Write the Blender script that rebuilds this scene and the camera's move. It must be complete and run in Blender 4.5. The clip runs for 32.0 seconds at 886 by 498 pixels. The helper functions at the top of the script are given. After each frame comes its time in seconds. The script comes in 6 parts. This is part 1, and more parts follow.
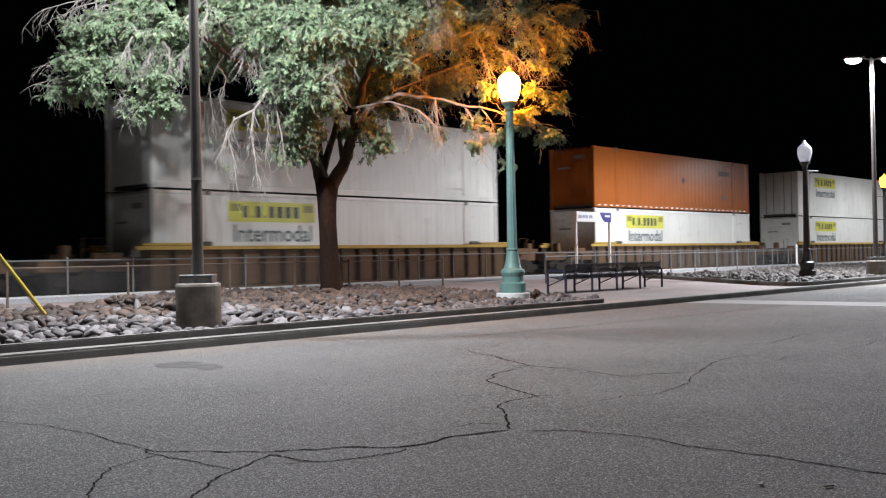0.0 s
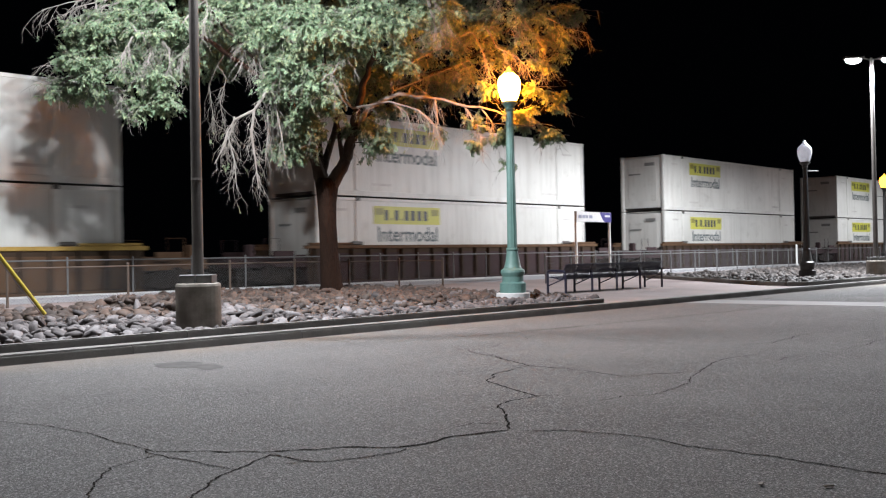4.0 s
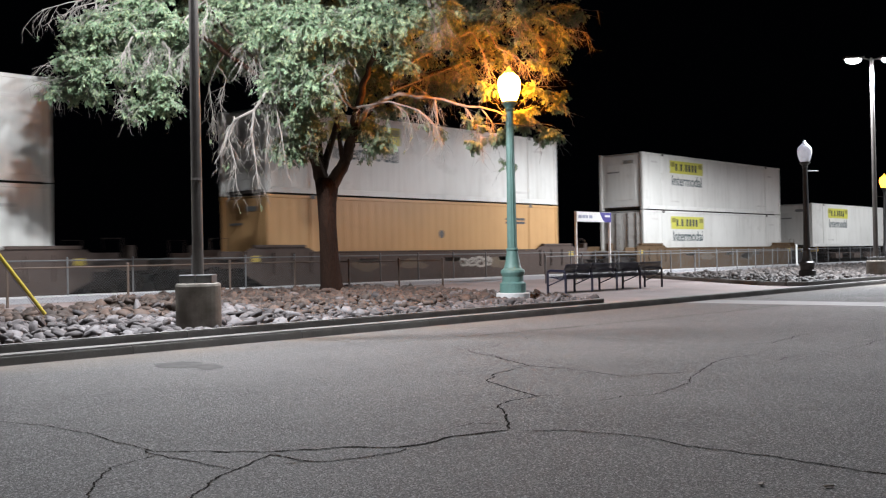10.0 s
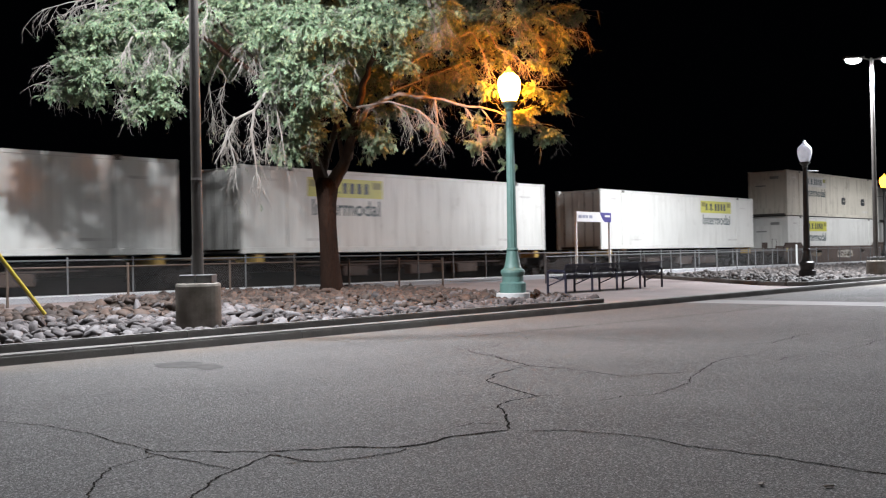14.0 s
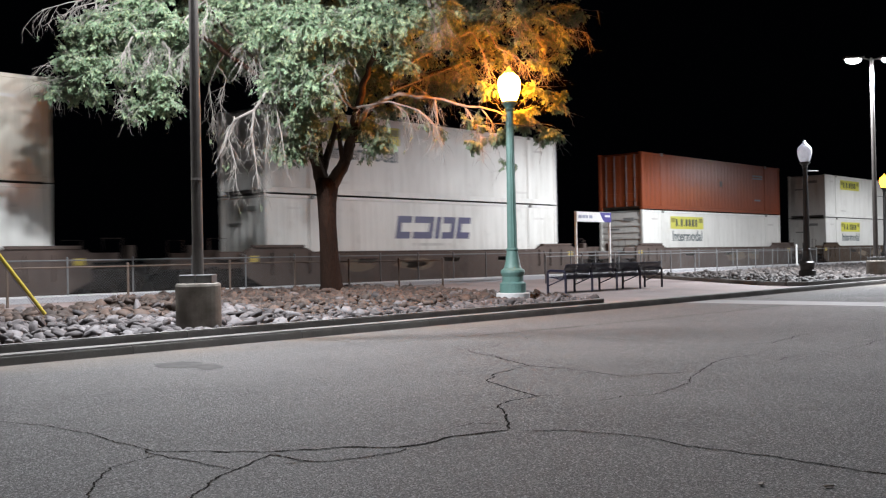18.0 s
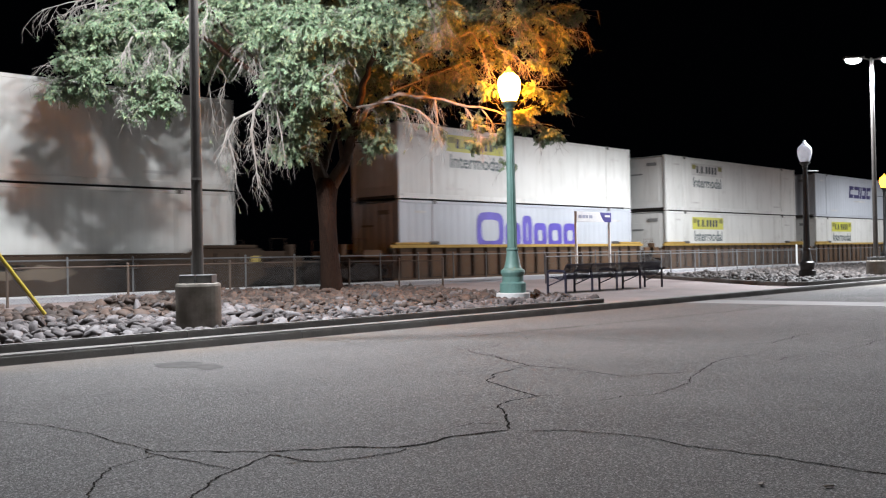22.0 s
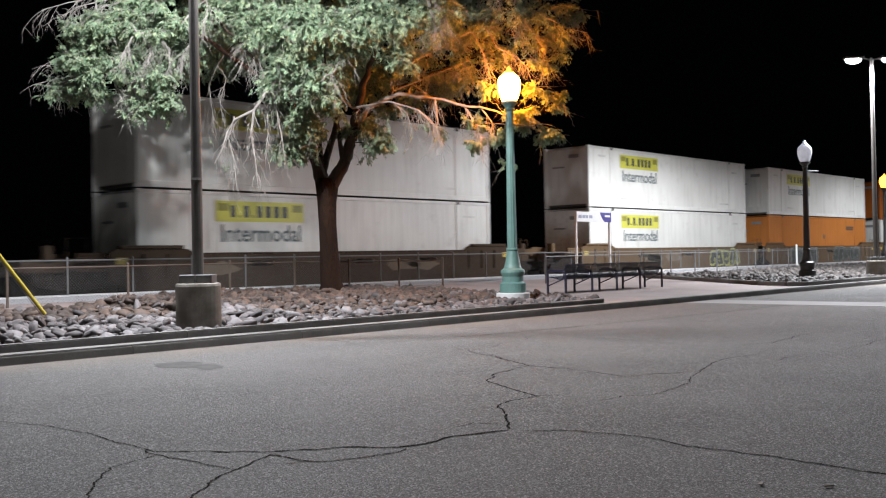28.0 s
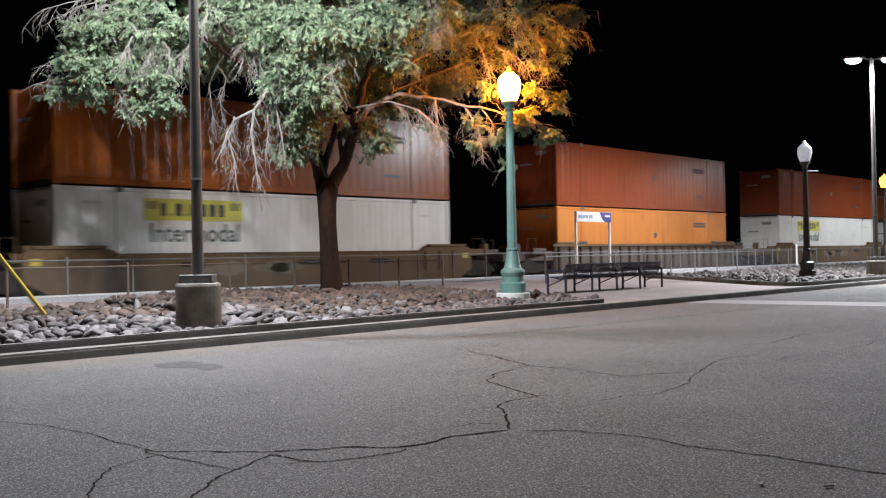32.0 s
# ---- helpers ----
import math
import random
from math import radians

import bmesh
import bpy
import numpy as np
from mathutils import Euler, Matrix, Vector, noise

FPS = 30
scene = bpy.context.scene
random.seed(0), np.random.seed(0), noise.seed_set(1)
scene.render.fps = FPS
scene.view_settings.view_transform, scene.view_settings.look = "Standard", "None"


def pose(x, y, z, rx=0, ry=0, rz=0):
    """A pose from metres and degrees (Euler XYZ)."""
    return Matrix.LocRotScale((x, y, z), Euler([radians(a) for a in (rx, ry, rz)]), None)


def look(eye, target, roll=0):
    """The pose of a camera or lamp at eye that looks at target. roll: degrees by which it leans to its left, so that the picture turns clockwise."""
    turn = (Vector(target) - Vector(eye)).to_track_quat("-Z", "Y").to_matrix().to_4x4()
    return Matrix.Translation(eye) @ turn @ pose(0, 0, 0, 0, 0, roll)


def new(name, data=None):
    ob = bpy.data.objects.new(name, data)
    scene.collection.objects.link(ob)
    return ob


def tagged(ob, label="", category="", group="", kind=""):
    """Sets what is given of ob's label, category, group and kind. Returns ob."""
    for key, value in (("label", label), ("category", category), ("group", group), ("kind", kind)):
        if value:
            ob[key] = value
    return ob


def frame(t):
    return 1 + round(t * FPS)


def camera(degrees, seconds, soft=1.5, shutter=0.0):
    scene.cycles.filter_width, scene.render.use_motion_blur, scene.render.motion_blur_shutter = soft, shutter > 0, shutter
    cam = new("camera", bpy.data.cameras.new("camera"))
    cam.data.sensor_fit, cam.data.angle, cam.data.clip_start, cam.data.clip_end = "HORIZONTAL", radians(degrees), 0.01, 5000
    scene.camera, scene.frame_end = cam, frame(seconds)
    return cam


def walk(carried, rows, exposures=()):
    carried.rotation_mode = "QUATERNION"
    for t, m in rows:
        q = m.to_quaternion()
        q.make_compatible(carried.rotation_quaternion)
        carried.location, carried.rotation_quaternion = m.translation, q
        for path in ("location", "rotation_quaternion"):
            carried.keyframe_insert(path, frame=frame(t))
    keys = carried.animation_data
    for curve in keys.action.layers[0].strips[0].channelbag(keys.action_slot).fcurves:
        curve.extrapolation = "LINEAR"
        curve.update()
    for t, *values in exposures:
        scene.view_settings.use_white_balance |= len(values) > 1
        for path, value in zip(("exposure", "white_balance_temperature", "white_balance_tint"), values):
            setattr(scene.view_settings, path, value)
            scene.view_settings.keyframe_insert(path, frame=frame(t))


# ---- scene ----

# The railway runs along x; y points from the car park to the track.
EYE = (0.0, 0.0, 1.28)
cam = camera(48.26, 32.0, soft=1.25, shutter=0.35)
CAM_POSE = look(EYE, (14.7057, 13.5541, 1.4511), -1.1)
walk(cam, [(0.0, CAM_POSE), (32.0, CAM_POSE)])

# ---- light ----
scene.view_settings.exposure = 0.0
world = bpy.data.worlds.new("night_sky")
scene.world = world
world.use_nodes = True
world.node_tree.nodes["Background"].inputs[0].default_value = (0.30, 0.36, 0.55, 1)
world.node_tree.nodes["Background"].inputs[1].default_value = 0.0012

LED_WATT = 8600.0
LED_COLOUR = (0.90, 0.935, 1.0)
SODIUM = (1.0, 0.285, 0.02)
SODIUM_GLOW = 345.0
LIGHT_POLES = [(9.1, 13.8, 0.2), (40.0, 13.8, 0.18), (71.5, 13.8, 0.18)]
HEAD_Z = 8.62


def led_lamp(x, y, z, watt, wide, blend):
    """The light of one lamp head; the head above it cuts off what goes up."""
    data = bpy.data.lights.new("led_light", "SPOT")
    data.spot_size, data.spot_blend = radians(wide), blend
    data.shadow_soft_size, data.energy, data.color = 0.12, watt, LED_COLOUR
    ob = new("led_light", data)
    ob.location = (x, y, z)
    return ob


for px, py, pz in LIGHT_POLES:
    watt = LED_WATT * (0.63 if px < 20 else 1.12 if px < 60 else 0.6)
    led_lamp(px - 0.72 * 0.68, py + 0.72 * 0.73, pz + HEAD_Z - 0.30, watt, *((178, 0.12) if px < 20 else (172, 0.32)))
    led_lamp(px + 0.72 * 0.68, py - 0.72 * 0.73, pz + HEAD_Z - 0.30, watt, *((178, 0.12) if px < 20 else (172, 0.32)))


# ---- materials ----
def nodes_of(name):
    m = bpy.data.materials.new(name)
    m.use_nodes = True
    nt = m.node_tree
    return m, nt, nt.nodes["Principled BSDF"]


def node(nt, kind, **inputs):
    n = nt.nodes.new(kind)
    for k, v in inputs.items():
        n.inputs[k.replace("_", " ")].default_value = v
    return n


def coords(nt, stretch=(1, 1, 1), shift=True):
    """Object coordinates, moved by the object's random number."""
    tc = nt.nodes.new("ShaderNodeTexCoord")
    mp = nt.nodes.new("ShaderNodeMapping")
    mp.inputs["Scale"].default_value = stretch
    nt.links.new(tc.outputs["Object"], mp.inputs["Vector"])
    if shift:
        oi = nt.nodes.new("ShaderNodeObjectInfo")
        mul = nt.nodes.new("ShaderNodeMath")
        mul.operation = "MULTIPLY"
        mul.inputs[1].default_value = 37.0
        nt.links.new(oi.outputs["Random"], mul.inputs[0])
        comb = nt.nodes.new("ShaderNodeCombineXYZ")
        for i in range(3):
            nt.links.new(mul.outputs[0], comb.inputs[i])
        nt.links.new(comb.outputs[0], mp.inputs["Location"])
    return mp.outputs[0]


def noise_fac(nt, vec, scale, detail=4.0, rough=0.55, lo=0.35, hi=0.65):
    n = node(nt, "ShaderNodeTexNoise", Scale=scale, Detail=detail, Roughness=rough)
    nt.links.new(vec, n.inputs["Vector"])
    r = nt.nodes.new("ShaderNodeMapRange")
    r.inputs["From Min"].default_value, r.inputs["From Max"].default_value = lo, hi
    nt.links.new(n.outputs["Fac"], r.inputs["Value"])
    return r.outputs[0]


def mixed(nt, fac, a, b, amount=1.0):
    m = nt.nodes.new("ShaderNodeMix")
    m.data_type = "RGBA"
    if amount != 1.0:
        k = nt.nodes.new("ShaderNodeMath")
        k.operation = "MULTIPLY"
        k.inputs[1].default_value = amount
        nt.links.new(fac, k.inputs[0])
        fac = k.outputs[0]
    nt.links.new(fac, m.inputs["Factor"])
    for sock, v in ((m.inputs["A"], a), (m.inputs["B"], b)):
        if isinstance(v, tuple):
            sock.default_value = (*v, 1) if len(v) == 3 else v
        else:
            nt.links.new(v, sock)
    return m.outputs["Result"]


def bump(nt, bsdf, height, strength, distance):
    b = nt.nodes.new("ShaderNodeBump")
    b.inputs["Strength"].default_value, b.inputs["Distance"].default_value = strength, distance
    nt.links.new(height, b.inputs["Height"])
    nt.links.new(b.outputs[0], bsdf.inputs["Normal"])


def surface(name, colour, other=None, rough=0.6, metal=0.0, coarse=1.5, fine=30.0, amount=0.8, grain=0.35,
            relief=0.3, depth=0.004, stretch=(1, 1, 1), vary=0.0, gloss=0.5):
    """A surface with stains at one scale and grain at another; vary: brightness from object to object."""
    m, nt, b = nodes_of(name)
    other = other or tuple(c * 0.6 for c in colour)
    v = coords(nt, stretch)
    big = noise_fac(nt, v, coarse)
    small = noise_fac(nt, v, fine, 3.0, 0.6, 0.3, 0.7)
    c = mixed(nt, big, colour, other, amount)
    c = mixed(nt, small, c, tuple(x * 0.45 for x in colour), grain)
    if vary:
        oi = nt.nodes.new("ShaderNodeObjectInfo")
        c = mixed(nt, oi.outputs["Random"], c, tuple(x * 0.35 for x in colour), vary)
    nt.links.new(c, b.inputs["Base Color"])
    b.inputs["Roughness"].default_value, b.inputs["Metallic"].default_value = rough, metal
    b.inputs["Specular IOR Level"].default_value = gloss
    if relief:
        bump(nt, b, small, relief, depth)
    return m


def container_paint(name, colour, grime, rust=(0.16, 0.08, 0.04), rough=0.42, dirt=0.55, rusty=0.3, gloss=0.5):
    """Painted steel: faded patches, grime streaks that run down, small rust spots."""
    m, nt, b = nodes_of(name)
    fade = noise_fac(nt, coords(nt), 0.35, 3.0, 0.5, 0.3, 0.7)
    streak = noise_fac(nt, coords(nt, (5.0, 5.0, 0.35)), 1.0, 5.0, 0.65, 0.5, 0.85)
    patch = noise_fac(nt, coords(nt), 1.3, 6.0, 0.65, 0.58, 0.78)
    spots = noise_fac(nt, coords(nt), 9.0, 4.0, 0.7, 0.68, 0.76)
    c = mixed(nt, fade, colour, tuple(x * 0.82 for x in colour))
    c = mixed(nt, streak, c, grime, dirt)
    c = mixed(nt, patch, c, grime, dirt * 0.7)
    c = mixed(nt, spots, c, rust, rusty)
    oi = nt.nodes.new("ShaderNodeObjectInfo")
    c = mixed(nt, oi.outputs["Random"], c, tuple(x * 0.7 for x in colour), 0.25)
    nt.links.new(c, b.inputs["Base Color"])
    b.inputs["Roughness"].default_value = rough
    b.inputs["Specular IOR Level"].default_value = gloss
    bump(nt, b, patch, 0.15, 0.004)
    return m


def glowing(name, colour, strength):
    m, nt, b = nodes_of(name)
    b.inputs["Base Color"].default_value = (*colour, 1)
    b.inputs["Emission Color"].default_value = (*colour, 1)
    b.inputs["Emission Strength"].default_value = strength
    return m


def asphalt():
    m, nt, b = nodes_of("worn_asphalt")
    v = coords(nt, shift=False)
    stains = noise_fac(nt, v, 0.35, 5.0, 0.6, 0.35, 0.7)
    mid = noise_fac(nt, v, 2.2, 5.0, 0.65, 0.4, 0.7)
    grit = noise_fac(nt, v, 55.0, 3.0, 0.7, 0.38, 0.66)
    vor = node(nt, "ShaderNodeTexVoronoi", Scale=105.0)
    nt.links.new(v, vor.inputs["Vector"])
    c = mixed(nt, stains, (0.182, 0.175, 0.169), (0.108, 0.104, 0.102))
    c = mixed(nt, mid, c, (0.185, 0.182, 0.177), 0.35)
    c = mixed(nt, grit, c, (0.02, 0.02, 0.02), 0.8)
    c = mixed(nt, noise_fac(nt, v, 24.0, 3.0, 0.75, 0.45, 0.62), c, (0.05, 0.049, 0.047), 0.25)
    stone = nt.nodes.new("ShaderNodeMapRange")
    stone.inputs["From Min"].default_value, stone.inputs["From Max"].default_value = 0.72, 0.98
    sep = nt.nodes.new("ShaderNodeSeparateColor")
    nt.links.new(vor.outputs["Color"], sep.inputs[0])
    nt.links.new(sep.outputs[0], stone.inputs["Value"])
    c = mixed(nt, stone.outputs[0], c, (0.36, 0.353, 0.345), 0.85)
    # sand blown against the kerb
    tc, sx = nt.nodes.new("ShaderNodeTexCoord"), nt.nodes.new("ShaderNodeSeparateXYZ")
    nt.links.new(tc.outputs["Object"], sx.inputs[0])
    near = nt.nodes.new("ShaderNodeMapRange")
    near.inputs["From Min"].default_value, near.inputs["From Max"].default_value = 11.3, 12.7
    nt.links.new(sx.outputs[1], near.inputs["Value"])
    sand = nt.nodes.new("ShaderNodeMath")
    sand.operation = "MULTIPLY"
    nt.links.new(near.outputs[0], sand.inputs[0])
    nt.links.new(noise_fac(nt, v, 1.1, 5.0, 0.65, 0.3, 0.7), sand.inputs[1])
    c = mixed(nt, sand.outputs[0], c, (0.20, 0.163, 0.125), 0.85)
    nt.links.new(c, b.inputs["Base Color"])
    b.inputs["Roughness"].default_value = 0.85
    b.inputs["Specular IOR Level"].default_value = 0.25
    bump(nt, b, grit, 1.0, 0.008)
    return m


def stone_mat(name, a, b_, c_):
    """River stones: each its own tone, by object or by island."""
    m, nt, b = nodes_of(name)
    oi, geo = nt.nodes.new("ShaderNodeObjectInfo"), nt.nodes.new("ShaderNodeNewGeometry")
    add = nt.nodes.new("ShaderNodeMath")
    nt.links.new(oi.outputs["Random"], add.inputs[0])
    nt.links.new(geo.outputs["Random Per Island"], add.inputs[1])
    fr = nt.nodes.new("ShaderNodeMath")
    fr.operation = "FRACT"
    nt.links.new(add.outputs[0], fr.inputs[0])
    ramp = nt.nodes.new("ShaderNodeValToRGB")
    e = ramp.color_ramp.elements
    e[0].color, e[1].color = (*a, 1), (*b_, 1)
    mid = ramp.color_ramp.elements.new(0.5)
    mid.color = (*c_, 1)
    nt.links.new(fr.outputs[0], ramp.inputs[0])
    v = coords(nt)
    n = noise_fac(nt, v, 6.0, 5.0, 0.65, 0.35, 0.7)
    g = noise_fac(nt, v, 45.0, 3.0, 0.6, 0.3, 0.7)
    c = mixed(nt, n, ramp.outputs[0], (0.10, 0.085, 0.075), 0.45)
    c = mixed(nt, g, c, (0.06, 0.055, 0.05), 0.25)
    nt.links.new(c, b.inputs["Base Color"])
    b.inputs["Roughness"].default_value = 0.75
    bump(nt, b, g, 0.35, 0.004)
    return m


def leaf_mat():
    m, nt, b = nodes_of("leaf_green")
    geo = nt.nodes.new("ShaderNodeNewGeometry")
    ramp = nt.nodes.new("ShaderNodeValToRGB")
    e = ramp.color_ramp.elements
    e[0].color, e[1].color = (0.125, 0.19, 0.112, 1), (0.30, 0.335, 0.185, 1)
    mid = ramp.color_ramp.elements.new(0.55)
    mid.color = (0.18, 0.255, 0.16, 1)
    nt.links.new(geo.outputs["Random Per Island"], ramp.inputs[0])
    nt.links.new(ramp.outputs[0], b.inputs["Base Color"])
    b.inputs["Roughness"].default_value = 0.65
    b.inputs["Specular IOR Level"].default_value = 0.25
    tr = nt.nodes.new("ShaderNodeBsdfTranslucent")
    nt.links.new(ramp.outputs[0], tr.inputs[0])
    mix = nt.nodes.new("ShaderNodeMixShader")
    mix.inputs[0].default_value = 0.35
    nt.links.new(b.outputs[0], mix.inputs[1])
    nt.links.new(tr.outputs[0], mix.inputs[2])
    nt.links.new(mix.outputs[0], nt.nodes["Material Output"].inputs["Surface"])
    return m


M_ASPHALT = asphalt()
M_CRACK = surface("crack_filler", (0.03, 0.028, 0.026), rough=1.0, gloss=0.0)
M_STAIN = surface("oil_stain", (0.085, 0.082, 0.080), (0.12, 0.117, 0.114), 0.95, coarse=4.0, gloss=0.1)
M_CONCRETE = surface("weathered_concrete", (0.31, 0.285, 0.25), (0.15, 0.13, 0.105), 0.9, coarse=2.6, fine=40, amount=1.0)
M_GUTTER = surface("pale_gutter_concrete", (0.225, 0.22, 0.215), (0.18, 0.175, 0.17), 0.8, coarse=0.8, fine=50)
M_PLAZA = surface("pink_tinted_concrete", (0.33, 0.265, 0.25), (0.25, 0.205, 0.195), 0.85, coarse=0.7, fine=45)
M_PLATFORM = surface("platform_concrete", (0.40, 0.40, 0.42), (0.31, 0.31, 0.32), 0.85, coarse=0.6, fine=45)
M_EDGE = surface("platform_edge_concrete", (0.62, 0.62, 0.62), (0.48, 0.48, 0.48), 0.8, coarse=1.0, fine=45)
M_KERB = surface("grey_kerb_concrete", (0.205, 0.197, 0.188), (0.115, 0.109, 0.102), 0.9, coarse=1.7, fine=35, vary=0.08)
# brown soil, darkened to give the gaps between stones their shade
M_DIRT = surface("gap_shaded_soil", (0.085, 0.06, 0.045), (0.05, 0.036, 0.027), 0.95, coarse=2.5, fine=30, depth=0.02)
M_EARTH = surface("dark_desert_ground", (0.07, 0.055, 0.042), (0.042, 0.034, 0.026), 0.95, coarse=0.2, fine=4)
M_BALLAST = surface("grey_ballast", (0.075, 0.068, 0.063), (0.03, 0.027, 0.025), 0.95, coarse=6, fine=25, relief=0.9, depth=0.05)
M_RAIL = surface("worn_rail_steel", (0.20, 0.15, 0.12), rough=0.45, metal=0.8)
M_TIE = surface("concrete_tie", (0.13, 0.12, 0.105), rough=0.9)
M_STONE = stone_mat("river_stone", (0.038, 0.035, 0.039), (0.235, 0.22, 0.225), (0.095, 0.082, 0.084))
# brown stones for the ground below the tree, crown shade put into their colour
M_SHADESTONE = stone_mat("brown_shaded_stone", (0.022, 0.013, 0.010), (0.12, 0.075, 0.055), (0.048, 0.029, 0.021))
M_DARKSTONE = stone_mat("dark_river_stone", (0.011, 0.010, 0.011), (0.090, 0.073, 0.066), (0.027, 0.022, 0.021))
M_LEAF = leaf_mat()
# trunk bark carries the crown's shade in its colour, so it is darker than M_LIMB
M_BARK = surface("shaded_elm_bark", (0.028, 0.015, 0.010), (0.010, 0.0065, 0.005), 0.95, coarse=3, fine=22, relief=0.9, depth=0.03, stretch=(1, 1, 0.3), gloss=0.1)
M_LIMB = surface("brown_elm_limb", (0.085, 0.062, 0.048), (0.045, 0.031, 0.024), 0.95, coarse=3, fine=22, relief=0.9, depth=0.02, stretch=(1, 1, 0.3), gloss=0.15)
M_TWIG = surface("pale_grey_twig", (0.27, 0.245, 0.22), (0.16, 0.14, 0.125), 0.9, coarse=3, fine=20)
M_GREENPAINT = surface("green_lamp_paint", (0.12, 0.225, 0.20), (0.09, 0.17, 0.15), 0.5, coarse=4, fine=40, relief=0.1)
M_DARKPAINT = surface("black_lamp_paint", (0.03, 0.032, 0.035), (0.05, 0.045, 0.04), 0.5, coarse=4, fine=40, relief=0.1)
M_BROWNPOLE = surface("bronze_pole_paint", (0.13, 0.118, 0.108), (0.09, 0.08, 0.074), 0.55, coarse=3, fine=40, relief=0.1)
M_GALV = surface("galvanised_steel", (0.15, 0.15, 0.15), (0.10, 0.10, 0.10), 0.7, 0.15, coarse=5, fine=40, relief=0.1)
M_MESH = surface("dull_fence_wire", (0.10, 0.10, 0.10), (0.06, 0.06, 0.06), 0.7, 0.2, relief=0.0)
M_RUSTRAIL = surface("rusty_fence_steel", (0.115, 0.088, 0.07), (0.07, 0.05, 0.036), 0.7, 0.2, coarse=4, fine=40)
M_BENCH = surface("navy_bench_coating", (0.016, 0.016, 0.034), (0.022, 0.021, 0.045), 0.35, coarse=5, fine=60, relief=0.1)
M_GLOBE_LIT = glowing("lit_sodium_globe", SODIUM, SODIUM_GLOW)
# finial's own emission stands for the globe's light passing through it
M_FINIAL = glowing("lit_finial_glass", (1.0, 0.62, 0.10), 1.6)
M_GLOBE_FAR = glowing("dim_sodium_globe", SODIUM, 14.0)
M_GLOBE_OFF = surface("white_acrylic_globe", (0.70, 0.70, 0.72), (0.56, 0.56, 0.58), 0.3, coarse=3, fine=20, relief=0.05)
nt = M_GLOBE_OFF.node_tree
milk, blend = nt.nodes.new("ShaderNodeBsdfTranslucent"), nt.nodes.new("ShaderNodeMixShader")
milk.inputs[0].default_value, blend.inputs[0].default_value = (0.75, 0.75, 0.78, 1), 0.3
nt.links.new(nt.nodes["Principled BSDF"].outputs[0], blend.inputs[1])
nt.links.new(milk.outputs[0], blend.inputs[2])
nt.links.new(blend.outputs[0], nt.nodes["Material Output"].inputs["Surface"])
M_LED = glowing("led_panel", (0.95, 0.98, 1.0), 45.0)
M_YELLOWPVC = surface("yellow_plastic", (0.50, 0.40, 0.05), (0.40, 0.31, 0.05), 0.45, coarse=3, fine=30, relief=0.1)
M_WIRE = surface("steel_wire", (0.25, 0.25, 0.25), rough=0.5, metal=0.6)
M_SIGNWHITE = surface("white_sign_face", (0.80, 0.80, 0.80), (0.72, 0.72, 0.72), 0.4, relief=0.05)
M_SIGNBLUE = surface("violet_blue_sign_face", (0.055, 0.045, 0.26), (0.05, 0.04, 0.22), 0.4, relief=0.05)
M_SIGNTEXT = surface("sign_text_grey", (0.30, 0.32, 0.42), rough=0.5, relief=0.0)
M_WHITEPOST = surface("white_post_paint", (0.75, 0.75, 0.73), (0.6, 0.6, 0.57), 0.5)

# rolling stock
C_WHITE = container_paint("white_container_paint", (0.62, 0.612, 0.575), (0.22, 0.195, 0.165), dirt=0.62, rusty=0.5)
C_DIRTY = container_paint("dirty_white_container_paint", (0.54, 0.50, 0.42), (0.09, 0.072, 0.045), dirt=0.95, rusty=0.6)
C_GREY = container_paint("grey_container_paint", (0.43, 0.45, 0.48), (0.25, 0.25, 0.25), dirt=0.4)
C_ORANGE = container_paint("orange_container_paint", (0.29, 0.082, 0.017), (0.12, 0.04, 0.014), dirt=0.5, rough=0.25, gloss=0.4)
C_RUSTORANGE = container_paint("rust_orange_container_paint", (0.19, 0.043, 0.015), (0.07, 0.024, 0.014), dirt=0.65, rough=0.26, gloss=0.4)
C_AMBER = container_paint("amber_container_paint", (0.54, 0.325, 0.15), (0.32, 0.18, 0.09), dirt=0.4, rough=0.27)
C_BURNT = container_paint("burnt_orange_container_paint", (0.46, 0.165, 0.04), (0.16, 0.06, 0.025), dirt=0.6, rough=0.27)
C_FITTING = surface("dark_fitting_steel", (0.10, 0.09, 0.08), (0.05, 0.045, 0.04), 0.6, 0.3)
C_SIGN = surface("yellow_sign_paint", (0.52, 0.50, 0.07), (0.42, 0.40, 0.07), 0.45, coarse=1.2, relief=0.05)
C_OLIVE = surface("olive_emblem_paint", (0.24, 0.225, 0.04), (0.17, 0.16, 0.03), 0.5, relief=0.0)
C_BLACK = surface("black_lettering", (0.035, 0.04, 0.045), rough=0.5, relief=0.0)
C_TEAL = surface("slate_lettering", (0.04, 0.065, 0.07), (0.07, 0.095, 0.10), 0.5, coarse=2, relief=0.0)
C_NAVY = surface("navy_lettering", (0.05, 0.045, 0.13), rough=0.5, relief=0.0)
C_VIOLET = surface("violet_lettering", (0.10, 0.07, 0.42), rough=0.5, relief=0.0)
C_MIDGREY = surface("worn_grey_lettering", (0.24, 0.24, 0.23), rough=0.6, relief=0.0)
C_DASH = surface("white_reflector_tape", (0.85, 0.83, 0.78), rough=0.4, relief=0.0)
C_FAINT = surface("faint_lettering", (0.58, 0.56, 0.53), rough=0.6, relief=0.0)
W_BROWN = container_paint("brown_car_paint", (0.115, 0.068, 0.04), (0.045, 0.028, 0.018), dirt=0.7, rough=0.9, gloss=0.12)
